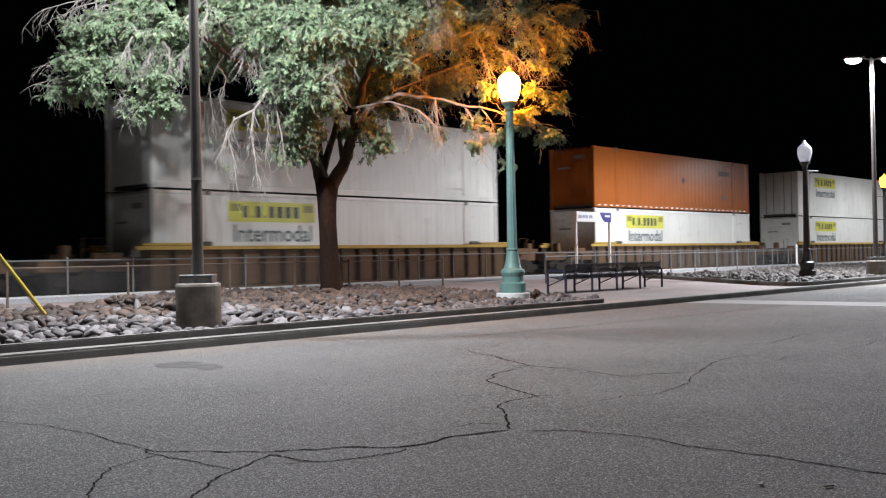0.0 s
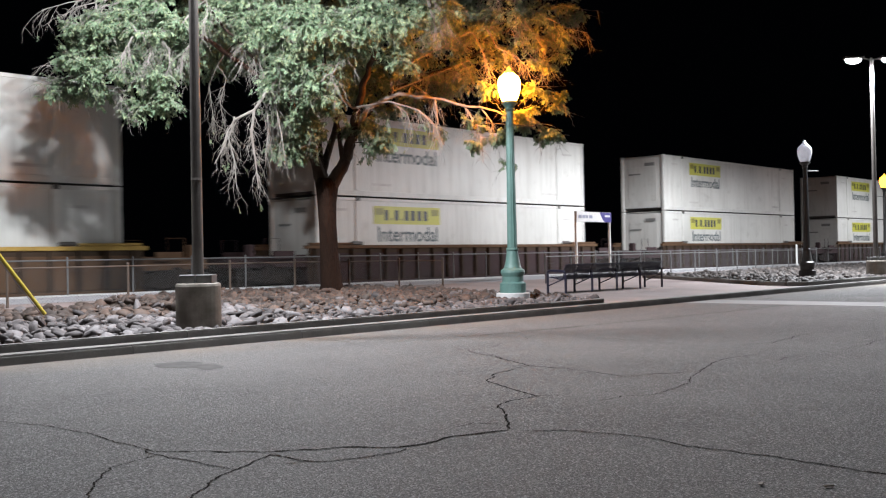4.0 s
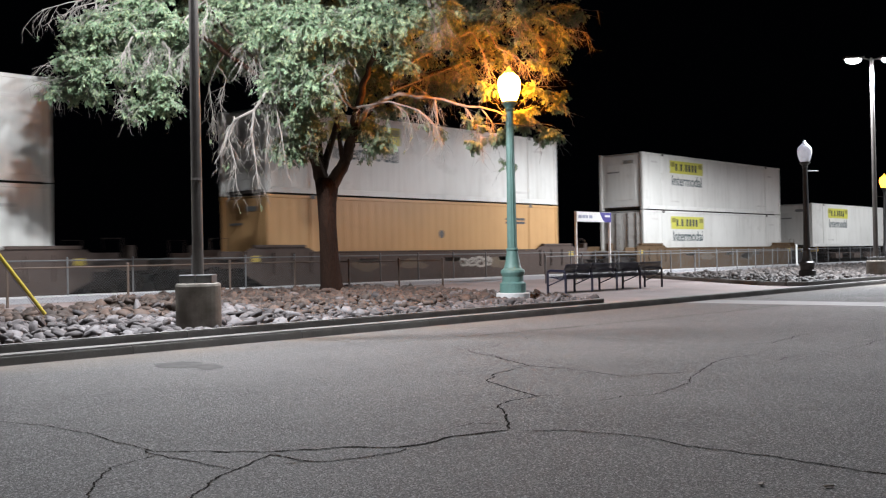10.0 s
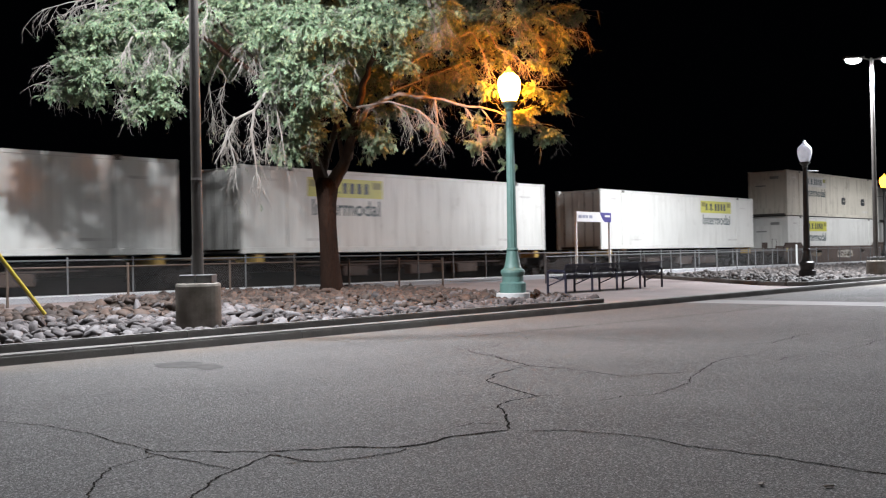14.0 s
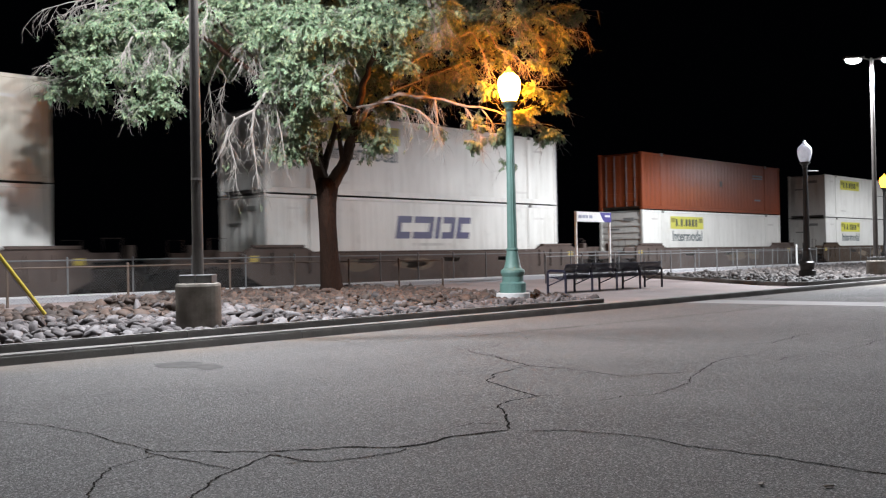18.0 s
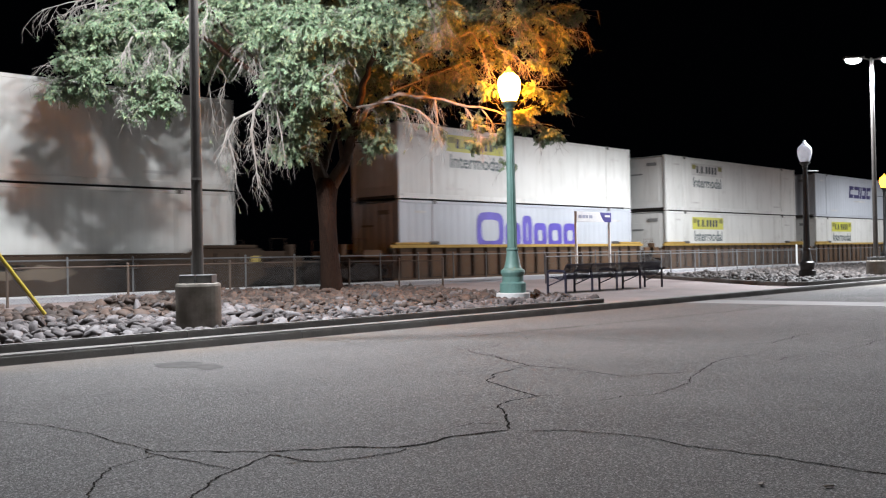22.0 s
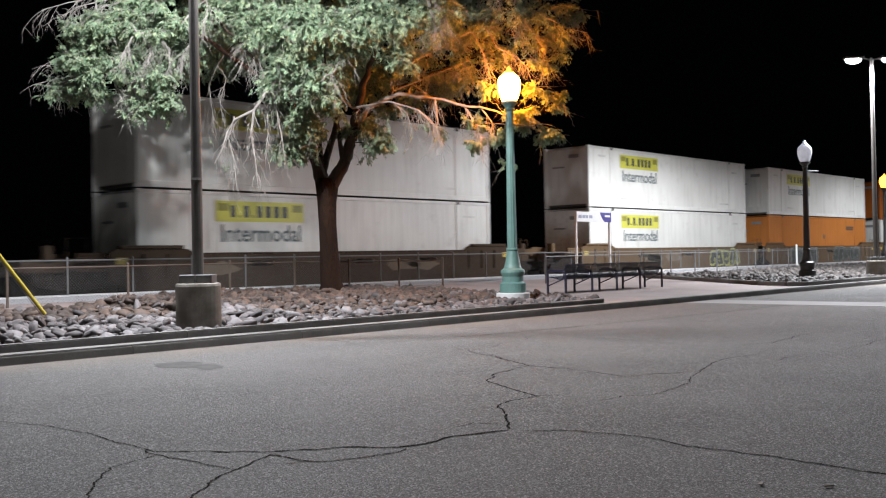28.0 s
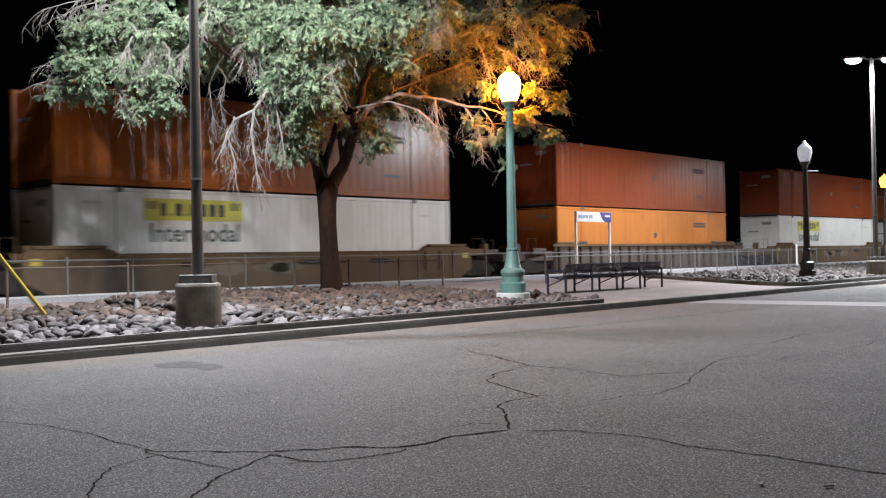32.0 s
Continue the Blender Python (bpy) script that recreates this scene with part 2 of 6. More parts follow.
W_PURPLE = container_paint("dull_maroon_car_paint", (0.055, 0.036, 0.037), (0.025, 0.02, 0.021), dirt=0.7, rough=0.9, gloss=0.12)
W_TAN = container_paint("tan_car_paint", (0.12, 0.077, 0.043), (0.04, 0.027, 0.016), dirt=0.7, rough=0.9, gloss=0.12)
W_UMBER = container_paint("umber_paint_and_rib_shade", (0.056, 0.038, 0.026), (0.024, 0.017, 0.013), dirt=0.7, rough=0.9, gloss=0.12)
W_GREY = container_paint("grey_brown_car_paint", (0.095, 0.072, 0.062), (0.028, 0.022, 0.02), dirt=0.7, rough=0.9, gloss=0.12)
W_YELLOW = container_paint("yellow_sill_paint", (0.40, 0.26, 0.07), (0.13, 0.085, 0.04), dirt=0.8, rough=0.8, gloss=0.2)
W_DARK = surface("black_bogie_iron", (0.018, 0.015, 0.014), (0.03, 0.022, 0.018), 0.85, coarse=3, gloss=0.12)
W_SPRAY1 = surface("yellow_green_spray", (0.42, 0.43, 0.11), (0.24, 0.23, 0.07), 0.6, coarse=3)
W_SPRAY2 = surface("silver_spray", (0.13, 0.135, 0.13), (0.045, 0.05, 0.05), 0.6, 0.0, coarse=3)
W_SPRAY4 = surface("chalky_spray", (0.26, 0.26, 0.25), (0.12, 0.12, 0.115), 0.7, coarse=2)
W_SPRAY3 = surface("dark_spray", (0.035, 0.04, 0.032), rough=0.7)
W_SMEAR = container_paint("smeared_pale_spray", (0.17, 0.135, 0.10), (0.07, 0.052, 0.036), dirt=0.9, rough=0.9, gloss=0.1)
W_SQUARE = surface("yellow_marker_plate", (0.45, 0.34, 0.05), (0.3, 0.22, 0.05), 0.6)
W_TAG = surface("pale_stencil", (0.42, 0.38, 0.33), rough=0.7)


# ---- mesh tools ----
def part(name, bm, material, parent=None, label="", smooth=False):
    """One mesh object under a thing or part, from a bmesh or a mesh."""
    if isinstance(bm, bmesh.types.BMesh):
        me = bpy.data.meshes.new(name)
        bm.to_mesh(me)
        bm.free()
    else:
        me = bm
    if material and not me.materials:
        me.materials.append(material)
    if smooth:
        me.shade_smooth()
    ob = new(name, me)
    if parent:
        ob.parent = parent
    return tagged(ob, label) if label else ob


def thing(name, label, category, m=None, group="", kind=""):
    ob = new(name)
    ob.empty_display_size = 0.2
    if m:
        ob.matrix_world = m
    return tagged(ob, label, category, group, kind)


def add_box(bm, x0, x1, y0, y1, z0, z1, bevel=0.0):
    r = bmesh.ops.create_cube(bm, size=1.0)
    vs = r["verts"]
    for v in vs:
        v.co = Vector(((x0 + x1) / 2 + v.co.x * (x1 - x0), (y0 + y1) / 2 + v.co.y * (y1 - y0), (z0 + z1) / 2 + v.co.z * (z1 - z0)))
    if bevel:
        es = list({e for v in vs for e in v.link_edges})
        bmesh.ops.bevel(bm, geom=es, offset=bevel, segments=1, affect="EDGES")
    return bm


def box(x0, x1, y0, y1, z0, z1, bevel=0.0):
    return add_box(bmesh.new(), x0, x1, y0, y1, z0, z1, bevel)


def lathe(profile, sides=16, flutes=0.0):
    """A turned body from (radius, height) rows; flutes: groove depth as a share of the radius."""
    bm = bmesh.new()
    rings = []
    for r, z in profile:
        ring = []
        for i in range(sides):
            a = 2 * math.pi * i / sides
            k = r * (1 - (flutes if i % 2 else 0))
            ring.append(bm.verts.new((k * math.cos(a), k * math.sin(a), z)))
        rings.append(ring)
    for a, b in zip(rings, rings[1:]):
        for i in range(sides):
            bm.faces.new((a[i], a[(i + 1) % sides], b[(i + 1) % sides], b[i]))
    bm.faces.new(rings[0][::-1])
    bm.faces.new(rings[-1])
    return bm


def tube_data(points, radii, sides, verts, faces):
    """Append a tube along points to the lists verts and faces."""
    base = len(verts)
    n = len(points)
    for i in range(n):
        p = points[i]
        d = (points[min(i + 1, n - 1)] - points[max(i - 1, 0)]).normalized()
        side = d.cross(Vector((0, 0, 1)) if abs(d.z) < 0.9 else Vector((1, 0, 0))).normalized()
        up = side.cross(d)
        for k in range(sides):
            a = 2 * math.pi * k / sides
            verts.append(p + (side * math.cos(a) + up * math.sin(a)) * radii[i])
    for i in range(n - 1):
        for k in range(sides):
            a, b = base + i * sides + k, base + i * sides + (k + 1) % sides
            faces.append((a, b, b + sides, a + sides))
    faces.append(tuple(base + k for k in range(sides))[::-1])
    faces.append(tuple(base + (n - 1) * sides + k for k in range(sides)))


def tube(name, points, radius, sides=8):
    verts, faces = [], []
    pts = [Vector(p) for p in points]
    radii = radius if isinstance(radius, (list, tuple)) else [radius] * len(pts)
    tube_data(pts, radii, sides, verts, faces)
    me = bpy.data.meshes.new(name)
    me.from_pydata([tuple(v) for v in verts], [], faces)
    me.update()
    return me


def letters(text, width, height, bold=0.0, depth=0.004):
    """A lettering mesh in the plane y = 0, read from -y, its lower left corner at the origin."""
    cu = bpy.data.curves.new("lettering", "FONT")
    cu.body, cu.size, cu.extrude, cu.offset = text, 1.0, 0.5, bold
    cu.resolution_u = 3
    ob = bpy.data.objects.new("lettering", cu)
    scene.collection.objects.link(ob)
    dg = bpy.context.evaluated_depsgraph_get()
    me = bpy.data.meshes.new_from_object(ob.evaluated_get(dg))
    bpy.data.objects.remove(ob)
    co = np.array([v.co[:] for v in me.vertices])
    lo, hi = co.min(0), co.max(0)
    for v in me.vertices:
        x = (v.co.x - lo[0]) / (hi[0] - lo[0]) * width
        z = (v.co.y - lo[1]) / (hi[1] - lo[1]) * height
        v.co = (x, -v.co.z * depth * 2 * 0.5 - depth * 0.5, z)
    me.update()
    return me


# ---- ground and setting ----
KERB_Y, KERB_TOP = 12.7, 0.135
EDGE_Y, EDGE_Z = 24.6, 0.50
RAIL_Z = 0.27


def apron_z(y):
    """Height of the paved apron that climbs from the kerb to the platform edge."""
    return KERB_TOP + max(0.0, y - KERB_Y) * (EDGE_Z - KERB_TOP) / (EDGE_Y - KERB_Y)


def sheet(name, rows, material, label, nx=1):
    """A ground sheet from (x0, x1, y, z) rows."""
    bm = bmesh.new()
    grid = [[bm.verts.new((x0 + (x1 - x0) * i / nx, y, z)) for i in range(nx + 1)] for x0, x1, y, z in rows]
    for a, b in zip(grid, grid[1:]):
        for i in range(nx):
            bm.faces.new((a[i], a[i + 1], b[i + 1], b[i]))
    return tagged(part(name, bm, material), label, "ground", kind="structure")


sheet("ground", [(-2500, 2500, -2500, -0.06), (-2500, 2500, 2500, -0.06)], M_EARTH, "flat dark desert ground that runs to the horizon")
tagged(part("road", box(-70, 160, -30, KERB_Y, -0.05, 0.0), M_ASPHALT), "worn grey cracked asphalt of the car park", "road", kind="structure")
gutter = part("valley_gutter", box(22.75, 24.45, -24, KERB_Y - 0.02, -0.03, 0.005), M_GUTTER)
tagged(gutter, "pale concrete gutter strip across the asphalt", "gutter", kind="structure")

bm = bmesh.new()
ends = [(13.05, KERB_TOP - 0.004), (21.9, apron_z(21.9))]
quad = [bm.verts.new((x, y, z)) for y, z in ends for x in (-70, 160)]
bm.faces.new((quad[0], quad[1], quad[3], quad[2]))
tagged(part("pavement", bm, M_PLAZA), "pinkish concrete apron between kerb and platform", "pavement", kind="structure")
bm = bmesh.new()
rows = [(21.9, apron_z(21.9)), (23.85, apron_z(23.85))]
quad = [bm.verts.new((x, y, z)) for y, z in rows for x in (-70, 160)]
bm.faces.new((quad[0], quad[1], quad[3], quad[2]))
tagged(part("platform", bm, M_PLATFORM), "grey concrete station platform beside the track", "platform", kind="structure")
bm = bmesh.new()
add_box(bm, -70, 160, 23.85, EDGE_Y, 0.0, EDGE_Z)
tagged(part("platform_edge", bm, M_EDGE), "pale concrete edge strip along the platform", "platform edge", kind="structure")
tagged(part("track_bed", box(-700, 900, 24.62, 33.0, -0.05, 0.06), M_BALLAST), "crushed grey ballast under the track", "track bed", kind="structure")
for y in (26.83, 28.27):
    bm = bmesh.new()
    for a, b, c, d in ((-0.07, 0.07, 0.10, 0.125), (-0.012, 0.012, 0.125, 0.23), (-0.036, 0.036, 0.23, RAIL_Z)):
        add_box(bm, -600, 800, y + a, y + b, c, d)
    tagged(part("rail", bm, M_RAIL), "worn steel running rail", "rail", kind="structure", group="rails of the track")
bm = bmesh.new()
for i in range(230):
    add_box(bm, -14 + i * 0.62 - 0.12, -14 + i * 0.62 + 0.12, 26.25, 28.85, 0.03, 0.10)
tagged(part("ties", bm, M_TIE), "concrete ties under the rails", "ties", kind="stuff")


def wander(points, jitter, seed):
    """A crack's line: halve each stretch three times and push the middles aside."""
    rnd = random.Random(seed)
    pts = [Vector((x, y, 0)) for x, y in points]
    for step in range(5):
        out = [pts[0]]
        for a, b in zip(pts, pts[1:]):
            d = b - a
            n = Vector((-d.y, d.x, 0))
            out += [(a + b) / 2 + n * rnd.uniform(-jitter, jitter), b]
        pts = out
    return pts


def crack(points, width, seed, jitter=0.16):
    pts = wander(points, jitter, seed)
    rnd = random.Random(seed + 50)
    bm = bmesh.new()
    last = None
    for i, p in enumerate(pts):
        d = (pts[min(i + 1, len(pts) - 1)] - pts[max(i - 1, 0)]).normalized()
        n = Vector((-d.y, d.x, 0)) * width * rnd.uniform(0.2, 1.15) * (0.3 if i in (0, len(pts) - 1) else 1.0)
        pair = bm.verts.new((p.x + n.x, p.y + n.y, 0.004)), bm.verts.new((p.x - n.x, p.y - n.y, 0.004))
        if last:
            bm.faces.new((last[0], last[1], pair[1], pair[0]))
        last = pair
    ob = part("asphalt_crack", bm, M_CRACK)
    tagged(ob, "dark open crack in the asphalt", "crack", "cracks in the asphalt", "structure")


NEAR_CRACKS = [
    ([(3.45, 8.26), (3.53, 8.07), (3.64, 7.56), (3.67, 6.98), (3.62, 6.41), (3.59, 6.05)], 0.0084),
    ([(3.59, 6.05), (3.71, 5.86), (3.88, 5.59), (4.08, 5.36)], 0.0116),
    ([(4.08, 5.36), (4.31, 5.16), (4.56, 4.99), (4.72, 4.77)], 0.0174),
    ([(4.72, 4.77), (4.96, 4.73), (5.23, 4.76), (5.43, 4.68), (5.66, 4.6)], 0.0198),
    ([(3.57, 6.08), (3.54, 5.9), (3.57, 5.58), (3.58, 5.23), (3.6, 5.08)], 0.0075),
    ([(3.51, 5.87), (3.33, 5.83), (3.14, 5.77), (2.99, 5.6), (2.86, 5.45), (2.72, 5.24), (2.58, 5.05)], 0.0083),
    ([(4.02, 5.29), (3.82, 5.2), (3.6, 5.08), (3.4, 4.99), (3.19, 4.8), (2.95, 4.59)], 0.0098),
    ([(4.02, 5.29), (4.05, 4.86), (4.31, 4.72), (4.53, 4.68), (4.7, 4.7)], 0.011),
    ([(3.88, 4.98), (4.02, 4.93), (4.05, 4.86)], 0.0084),
]
MID_CRACKS = [
    ([(5.71, 4.62), (5.98, 4.88), (6.34, 5.2), (6.45, 5.36), (6.83, 5.51), (6.99, 5.51), (7.19, 5.48)], 0.0122),
    ([(7.19, 5.48), (7.37, 5.88), (7.57, 6.24), (7.77, 6.58), (8.17, 6.85), (8.59, 6.96), (9.12, 7.09)], 0.013),
    ([(9.12, 7.09), (9.4, 7.57), (9.79, 8.21), (10.33, 9.12)], 0.0113),
    ([(9.12, 7.09), (9.12, 6.65), (9.03, 6.2), (8.84, 5.65), (9.25, 5.49), (9.5, 5.29)], 0.0128),
    ([(5.7, 4.47), (5.88, 4.3), (5.96, 4.01), (6, 3.75), (5.93, 3.4), (5.92, 2.99), (5.91, 2.65), (5.86, 2.31), (5.82, 1.94)], 0.0125),
    ([(5.55, 4.99), (5.73, 5.01), (5.83, 4.79)], 0.0093),
    ([(7.19, 5.48), (7.33, 5.41), (7.33, 5.28)], 0.0075),
    ([(7.82, 4.7), (8.26, 4.73), (8.69, 4.82), (9.19, 5.05), (9.82, 5.27)], 0.0078),
    ([(9.82, 5.27), (10.69, 5.51), (11.3, 5.53), (11.65, 5.47)], 0.0111),
]
FAR_CRACKS = [
    ([(7.27, 4.88), (7.61, 4.87), (7.82, 4.7)], 0.0087),
    ([(12.67, 9.01), (12.71, 8.31), (12.58, 7.55), (12.35, 6.7), (12.36, 6.2)], 0.0104),
    ([(12.58, 6.15), (13.28, 5.99), (13.99, 6.05), (15.11, 6.17)], 0.0113),
    ([(10.59, 5.11), (11.03, 4.98), (11.77, 5.02)], 0.0087),
    ([(10.24, 12.23), (9.93, 10.82), (10.84, 10.78), (11.46, 10.52)], 0.0084),
    ([(10.48, 9.52), (10.71, 8.98), (11.91, 9.31), (12.66, 9.72)], 0.0065),
    ([(12.72, 4.84), (13.46, 4.82), (14.67, 4.86)], 0.0081),
    ([(9.4, 7.57), (10, 8.58), (10.62, 9.65)], 0.006),
]
for i, (pts, w) in enumerate(NEAR_CRACKS + MID_CRACKS + FAR_CRACKS):
    crack(pts, w, i, 0.10)
crack([(11.66, 10.59), (13.39, 10.34), (15.86, 10.11), (18.65, 9.95), (22.7, 9.85)], 0.024, 99, 0.012)

bm = bmesh.new()
rnd = random.Random(5)
ring = [bm.verts.new((6.85 + math.cos(a) * (0.28 + rnd.uniform(-.16, .10)), 10.75 + math.sin(a) * (0.66 + rnd.uniform(-.32, .14)), 0.004))
        for a in (2 * math.pi * k / 22 for k in range(22))]
bm.faces.new(ring)
tagged(part("asphalt_patch", bm, M_STAIN), "dark irregular stain on the asphalt", "stain", kind="structure")


for x, y, turn in ((5.14, 2.41, 20), (5.32, 2.11, -35)):
    scrap = box(-0.03, 0.03, -0.012, 0.012, 0.0, 0.008, 0.003)
    for v in scrap.verts:
        v.co.z += 0.006 * math.sin(v.co.x * 60) ** 2
    ob = tagged(part("litter_scrap", scrap, M_CONCRETE), "small crumpled pale scrap lying on the asphalt", "litter", "scraps on the asphalt")
    ob.matrix_world = pose(x, y, 0.001, 0, 0, turn)


# ---- fences ----
def link_panel(length, height, key):
    """Diamond wire mesh in the plane y = 0."""
    step, w = 0.075, 0.0015
    verts, faces = [], []

    def strand(x0, z0, x1, z1, y):
        b = len(verts)
        d = Vector((x1 - x0, 0, z1 - z0)).normalized()
        n = Vector((-d.z, 0, d.x)) * w
        for px, pz in ((x0, z0), (x1, z1)):
            verts.extend([(px + n.x, y, pz + n.z), (px - n.x, y, pz - n.z), (px, y - w, pz)])
        faces.extend([(b, b + 1, b + 4, b + 3), (b + 1, b + 2, b + 5, b + 4), (b + 2, b, b + 3, b + 5)])

    n = int((length + height) / step)
    for i in range(1, n):
        s = i * step
        xa, xb = max(0.0, s - height), min(s, length)
        strand(xb, s - xb, xa, s - xa, 0.0)
        strand(length - xb, s - xb, length - xa, s - xa, 0.004)
    me = bpy.data.meshes.new(key)
    me.from_pydata(verts, [], faces)
    me.update()
    return me


def chain_fence(points, height, label, post_mat, rail_mat, zfun, post_r=0.03):
    """A chain-link fence with a post at each point."""
    root = thing("chain_link_fence", label, "fence", pose(*points[0], zfun(points[0][1])))
    ox, oy, oz = points[0][0], points[0][1], zfun(points[0][1])
    post = None
    for x, y in points:
        z = zfun(y) - oz
        p = part("post", post.data if post else lathe([(post_r, -0.1), (post_r, height), (post_r * 1.25, height + 0.01), (post_r * 1.1, height + 0.045), (0.008, height + 0.06)], 8), post_mat, root)
        p.location = (x - ox, y - oy, z)
        post = post or p
    for (xa, ya), (xb, yb) in zip(points, points[1:]):
        a, b = Vector((xa - ox, ya - oy, zfun(ya) - oz)), Vector((xb - ox, yb - oy, zfun(yb) - oz))
        top = Vector((0, 0, height - 0.03))
        part("top_rail", tube("top_rail", [a + top, b + top], 0.021, 6), rail_mat, root)
        d = b - a
        flat = Vector((d.x, d.y, 0))
        pan = part("wire_mesh", link_panel(flat.length, height - 0.08, "wire_mesh"), M_MESH, root)
        pan.location = a + Vector((0, 0, 0.05))
        pan.rotation_euler = (0, 0, math.atan2(d.y, d.x))
    return root


def stretch_points(x0, y0, x1, y1, n):
    return [(x0 + (x1 - x0) * i / n, y0 + (y1 - y0) * i / n) for i in range(n + 1)]


near_pts = [(9.12, 20.95), (11.95, 21.0), (15.0, 21.3), (17.2, 21.4), (18.7, 20.85), (20.45, 20.62), (21.6, 19.94)]
chain_fence(near_pts, 0.86, "low rusty chain-link fence behind the stones", M_RUSTRAIL, M_RUSTRAIL, apron_z)
chain_fence(stretch_points(26.5, 19.8, 56.0, 22.6, 12), 0.92, "low grey chain-link fence behind the benches", M_GALV, M_GALV, apron_z, 0.028)
chain_fence(stretch_points(8.4, 24.2, 70.96, 24.2, 34), 0.93, "long grey chain-link fence along the platform edge", M_GALV, M_GALV, apron_z, 0.026)


# ---- lamps and poles ----
def ornamental_lamp(x, y, z, height, paint, lit, label, glass=None):
    root = thing("street_lamp", label, "street lamp", pose(x, y, z), "ornamental lamps along the kerb")
    k = height / 5.55
    part("footing", lathe([(0.40, -0.15), (0.40, 0.16), (0.385, 0.18)], 24), M_EDGE, root, "round concrete footing")
    base = lathe([(0.31, 0.18), (0.31, 0.40), (0.27, 0.42), (0.25, 0.44), (0.25, 0.56), (0.27, 0.60), (0.29, 0.66), (0.28, 0.71), (0.21, 0.76),
                  (0.185, 0.84), (0.15, 1.02), (0.13, 1.16), (0.145, 1.18), (0.145, 1.215), (0.125, 1.23)], 24)
    add_box(base, 0.2, 0.36, -0.1, 0.1, 0.2, 0.40, 0.01)
    part("base", base, paint, root)
    part("shaft", lathe([(0.120, 1.22), (0.108, 2.5 * k), (0.092, 4.0 * k), (0.082, 4.55 * k)], 24, 0.07), paint, root)
    part("collar", lathe([(0.085, 4.53 * k), (0.12, 4.58 * k), (0.09, 4.62 * k), (0.13, 4.68 * k), (0.19, 4.73 * k), (0.19, 4.77 * k), (0.12, 4.785 * k)], 20), paint, root)
    g = 4.78 * k
    globe = part("globe", lathe([(0.12, g), (0.17, g + 0.02), (0.215, g + 0.12), (0.255, g + 0.27), (0.268, g + 0.40), (0.255, g + 0.50), (0.215, g + 0.58), (0.15, g + 0.63), (0.12, g + 0.645)], 24),
                 glass or (M_GLOBE_LIT if lit else M_GLOBE_OFF), root, "glowing orange-white acorn globe" if lit else "unlit white acorn globe", True)
    part("finial", lathe([(0.125, g + 0.645), (0.135, g + 0.67), (0.10, g + 0.70), (0.05, g + 0.73), (0.045, g + 0.75), (0.06, g + 0.775), (0.03, g + 0.80), (0.008, g + 0.83)], 14),
         M_FINIAL if lit else M_GLOBE_OFF, root)
    arm = tube("banner_arm", [(-0.62, 0.02, 4.28 * k), (0.62, -0.02, 4.16 * k)], 0.014, 6) if lit else tube("banner_arm", [(0, 0, 4.42 * k), (0.5, 0, 4.42 * k)], 0.016, 6)
    a = part("banner_arm", arm, M_DARKPAINT if lit else M_WHITEPOST, root)
    a.rotation_euler = (0, 0, radians(-47))
    return globe


ornamental_lamp(18.25, 14.6, 0.24, 5.45, M_GREENPAINT, True, "green fluted street lamp with a lit globe among stones")
ornamental_lamp(36.5, 15.1, 0.12, 5.2, M_DARKPAINT, False, "dark street lamp with an unlit white globe among stones")
ornamental_lamp(59.6, 20.0, 0.36, 5.2, M_DARKPAINT, True, "distant street lamp with a lit orange globe on the platform", M_GLOBE_FAR)


def glare_bowl():
    """A shallow glowing bowl under a lamp head; its bulk stands for the glare."""
    bm = lathe([(0.02, -0.225), (0.10, -0.215), (0.19, -0.18), (0.25, -0.12), (0.27, -0.052)], 20)
    for v in bm.verts:
        v.co.x, v.co.y = v.co.x * 1.2, v.co.y * 0.62
    return bm


def light_pole(x, y, z, label, footing_r, footing_h):
    root = thing("light_pole", label, "light pole", pose(x, y, z), "tall car park lights")
    part("footing", lathe([(footing_r, -0.1), (footing_r * 1.01, footing_h - 0.05), (footing_r * 0.985, footing_h - 0.01), (footing_r * 0.95, footing_h)], 28), M_CONCRETE, root, "round grey concrete footing")
    for sx in (-1, 1):
        c = box(-0.125, 0.125, -0.2, 0.2, footing_h, footing_h + 0.14, 0.012)
        cov = part("base_cover", c, M_GALV, root, "half of a square grey metal base cover")
        cov.location = (sx * 0.137 * 0.68, -sx * 0.137 * 0.73, 0)
        cov.rotation_euler = (0, 0, radians(-47))
    h = footing_h + 0.14
    part("shaft", lathe([(0.092, h), (0.088, 2.4), (0.092, 2.41), (0.088, 2.45), (0.065, 8.6), (0.02, 8.62)], 16), M_BROWNPOLE, root)
    for s in (-1, 1):
        ux, uy = s * 0.68, -s * 0.73
        part("arm", tube("arm", [(0, 0, 8.52), (ux * 0.45, uy * 0.45, HEAD_Z + 0.02)], 0.03, 8), M_BROWNPOLE, root)
        hd = part("lamp_head", box(-0.36, 0.36, -0.19, 0.19, -0.05, 0.06, 0.03), M_BROWNPOLE, root, "flat rectangular lamp head")
        hd.location = (ux * 0.72, uy * 0.72, HEAD_Z)
        hd.rotation_euler = (0, 0, math.atan2(uy, ux))
        part("led_panel", glare_bowl(), M_LED, hd, "glowing white bowl shaped for the lamp's glare", True)
    return root


light_pole(*LIGHT_POLES[0], "tall bronze light pole on a round concrete footing", 0.36, 0.74)
light_pole(*LIGHT_POLES[1], "tall twin-headed light pole lit white, by the stones", 0.36, 0.66)
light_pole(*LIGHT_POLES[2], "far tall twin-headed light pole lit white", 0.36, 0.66)

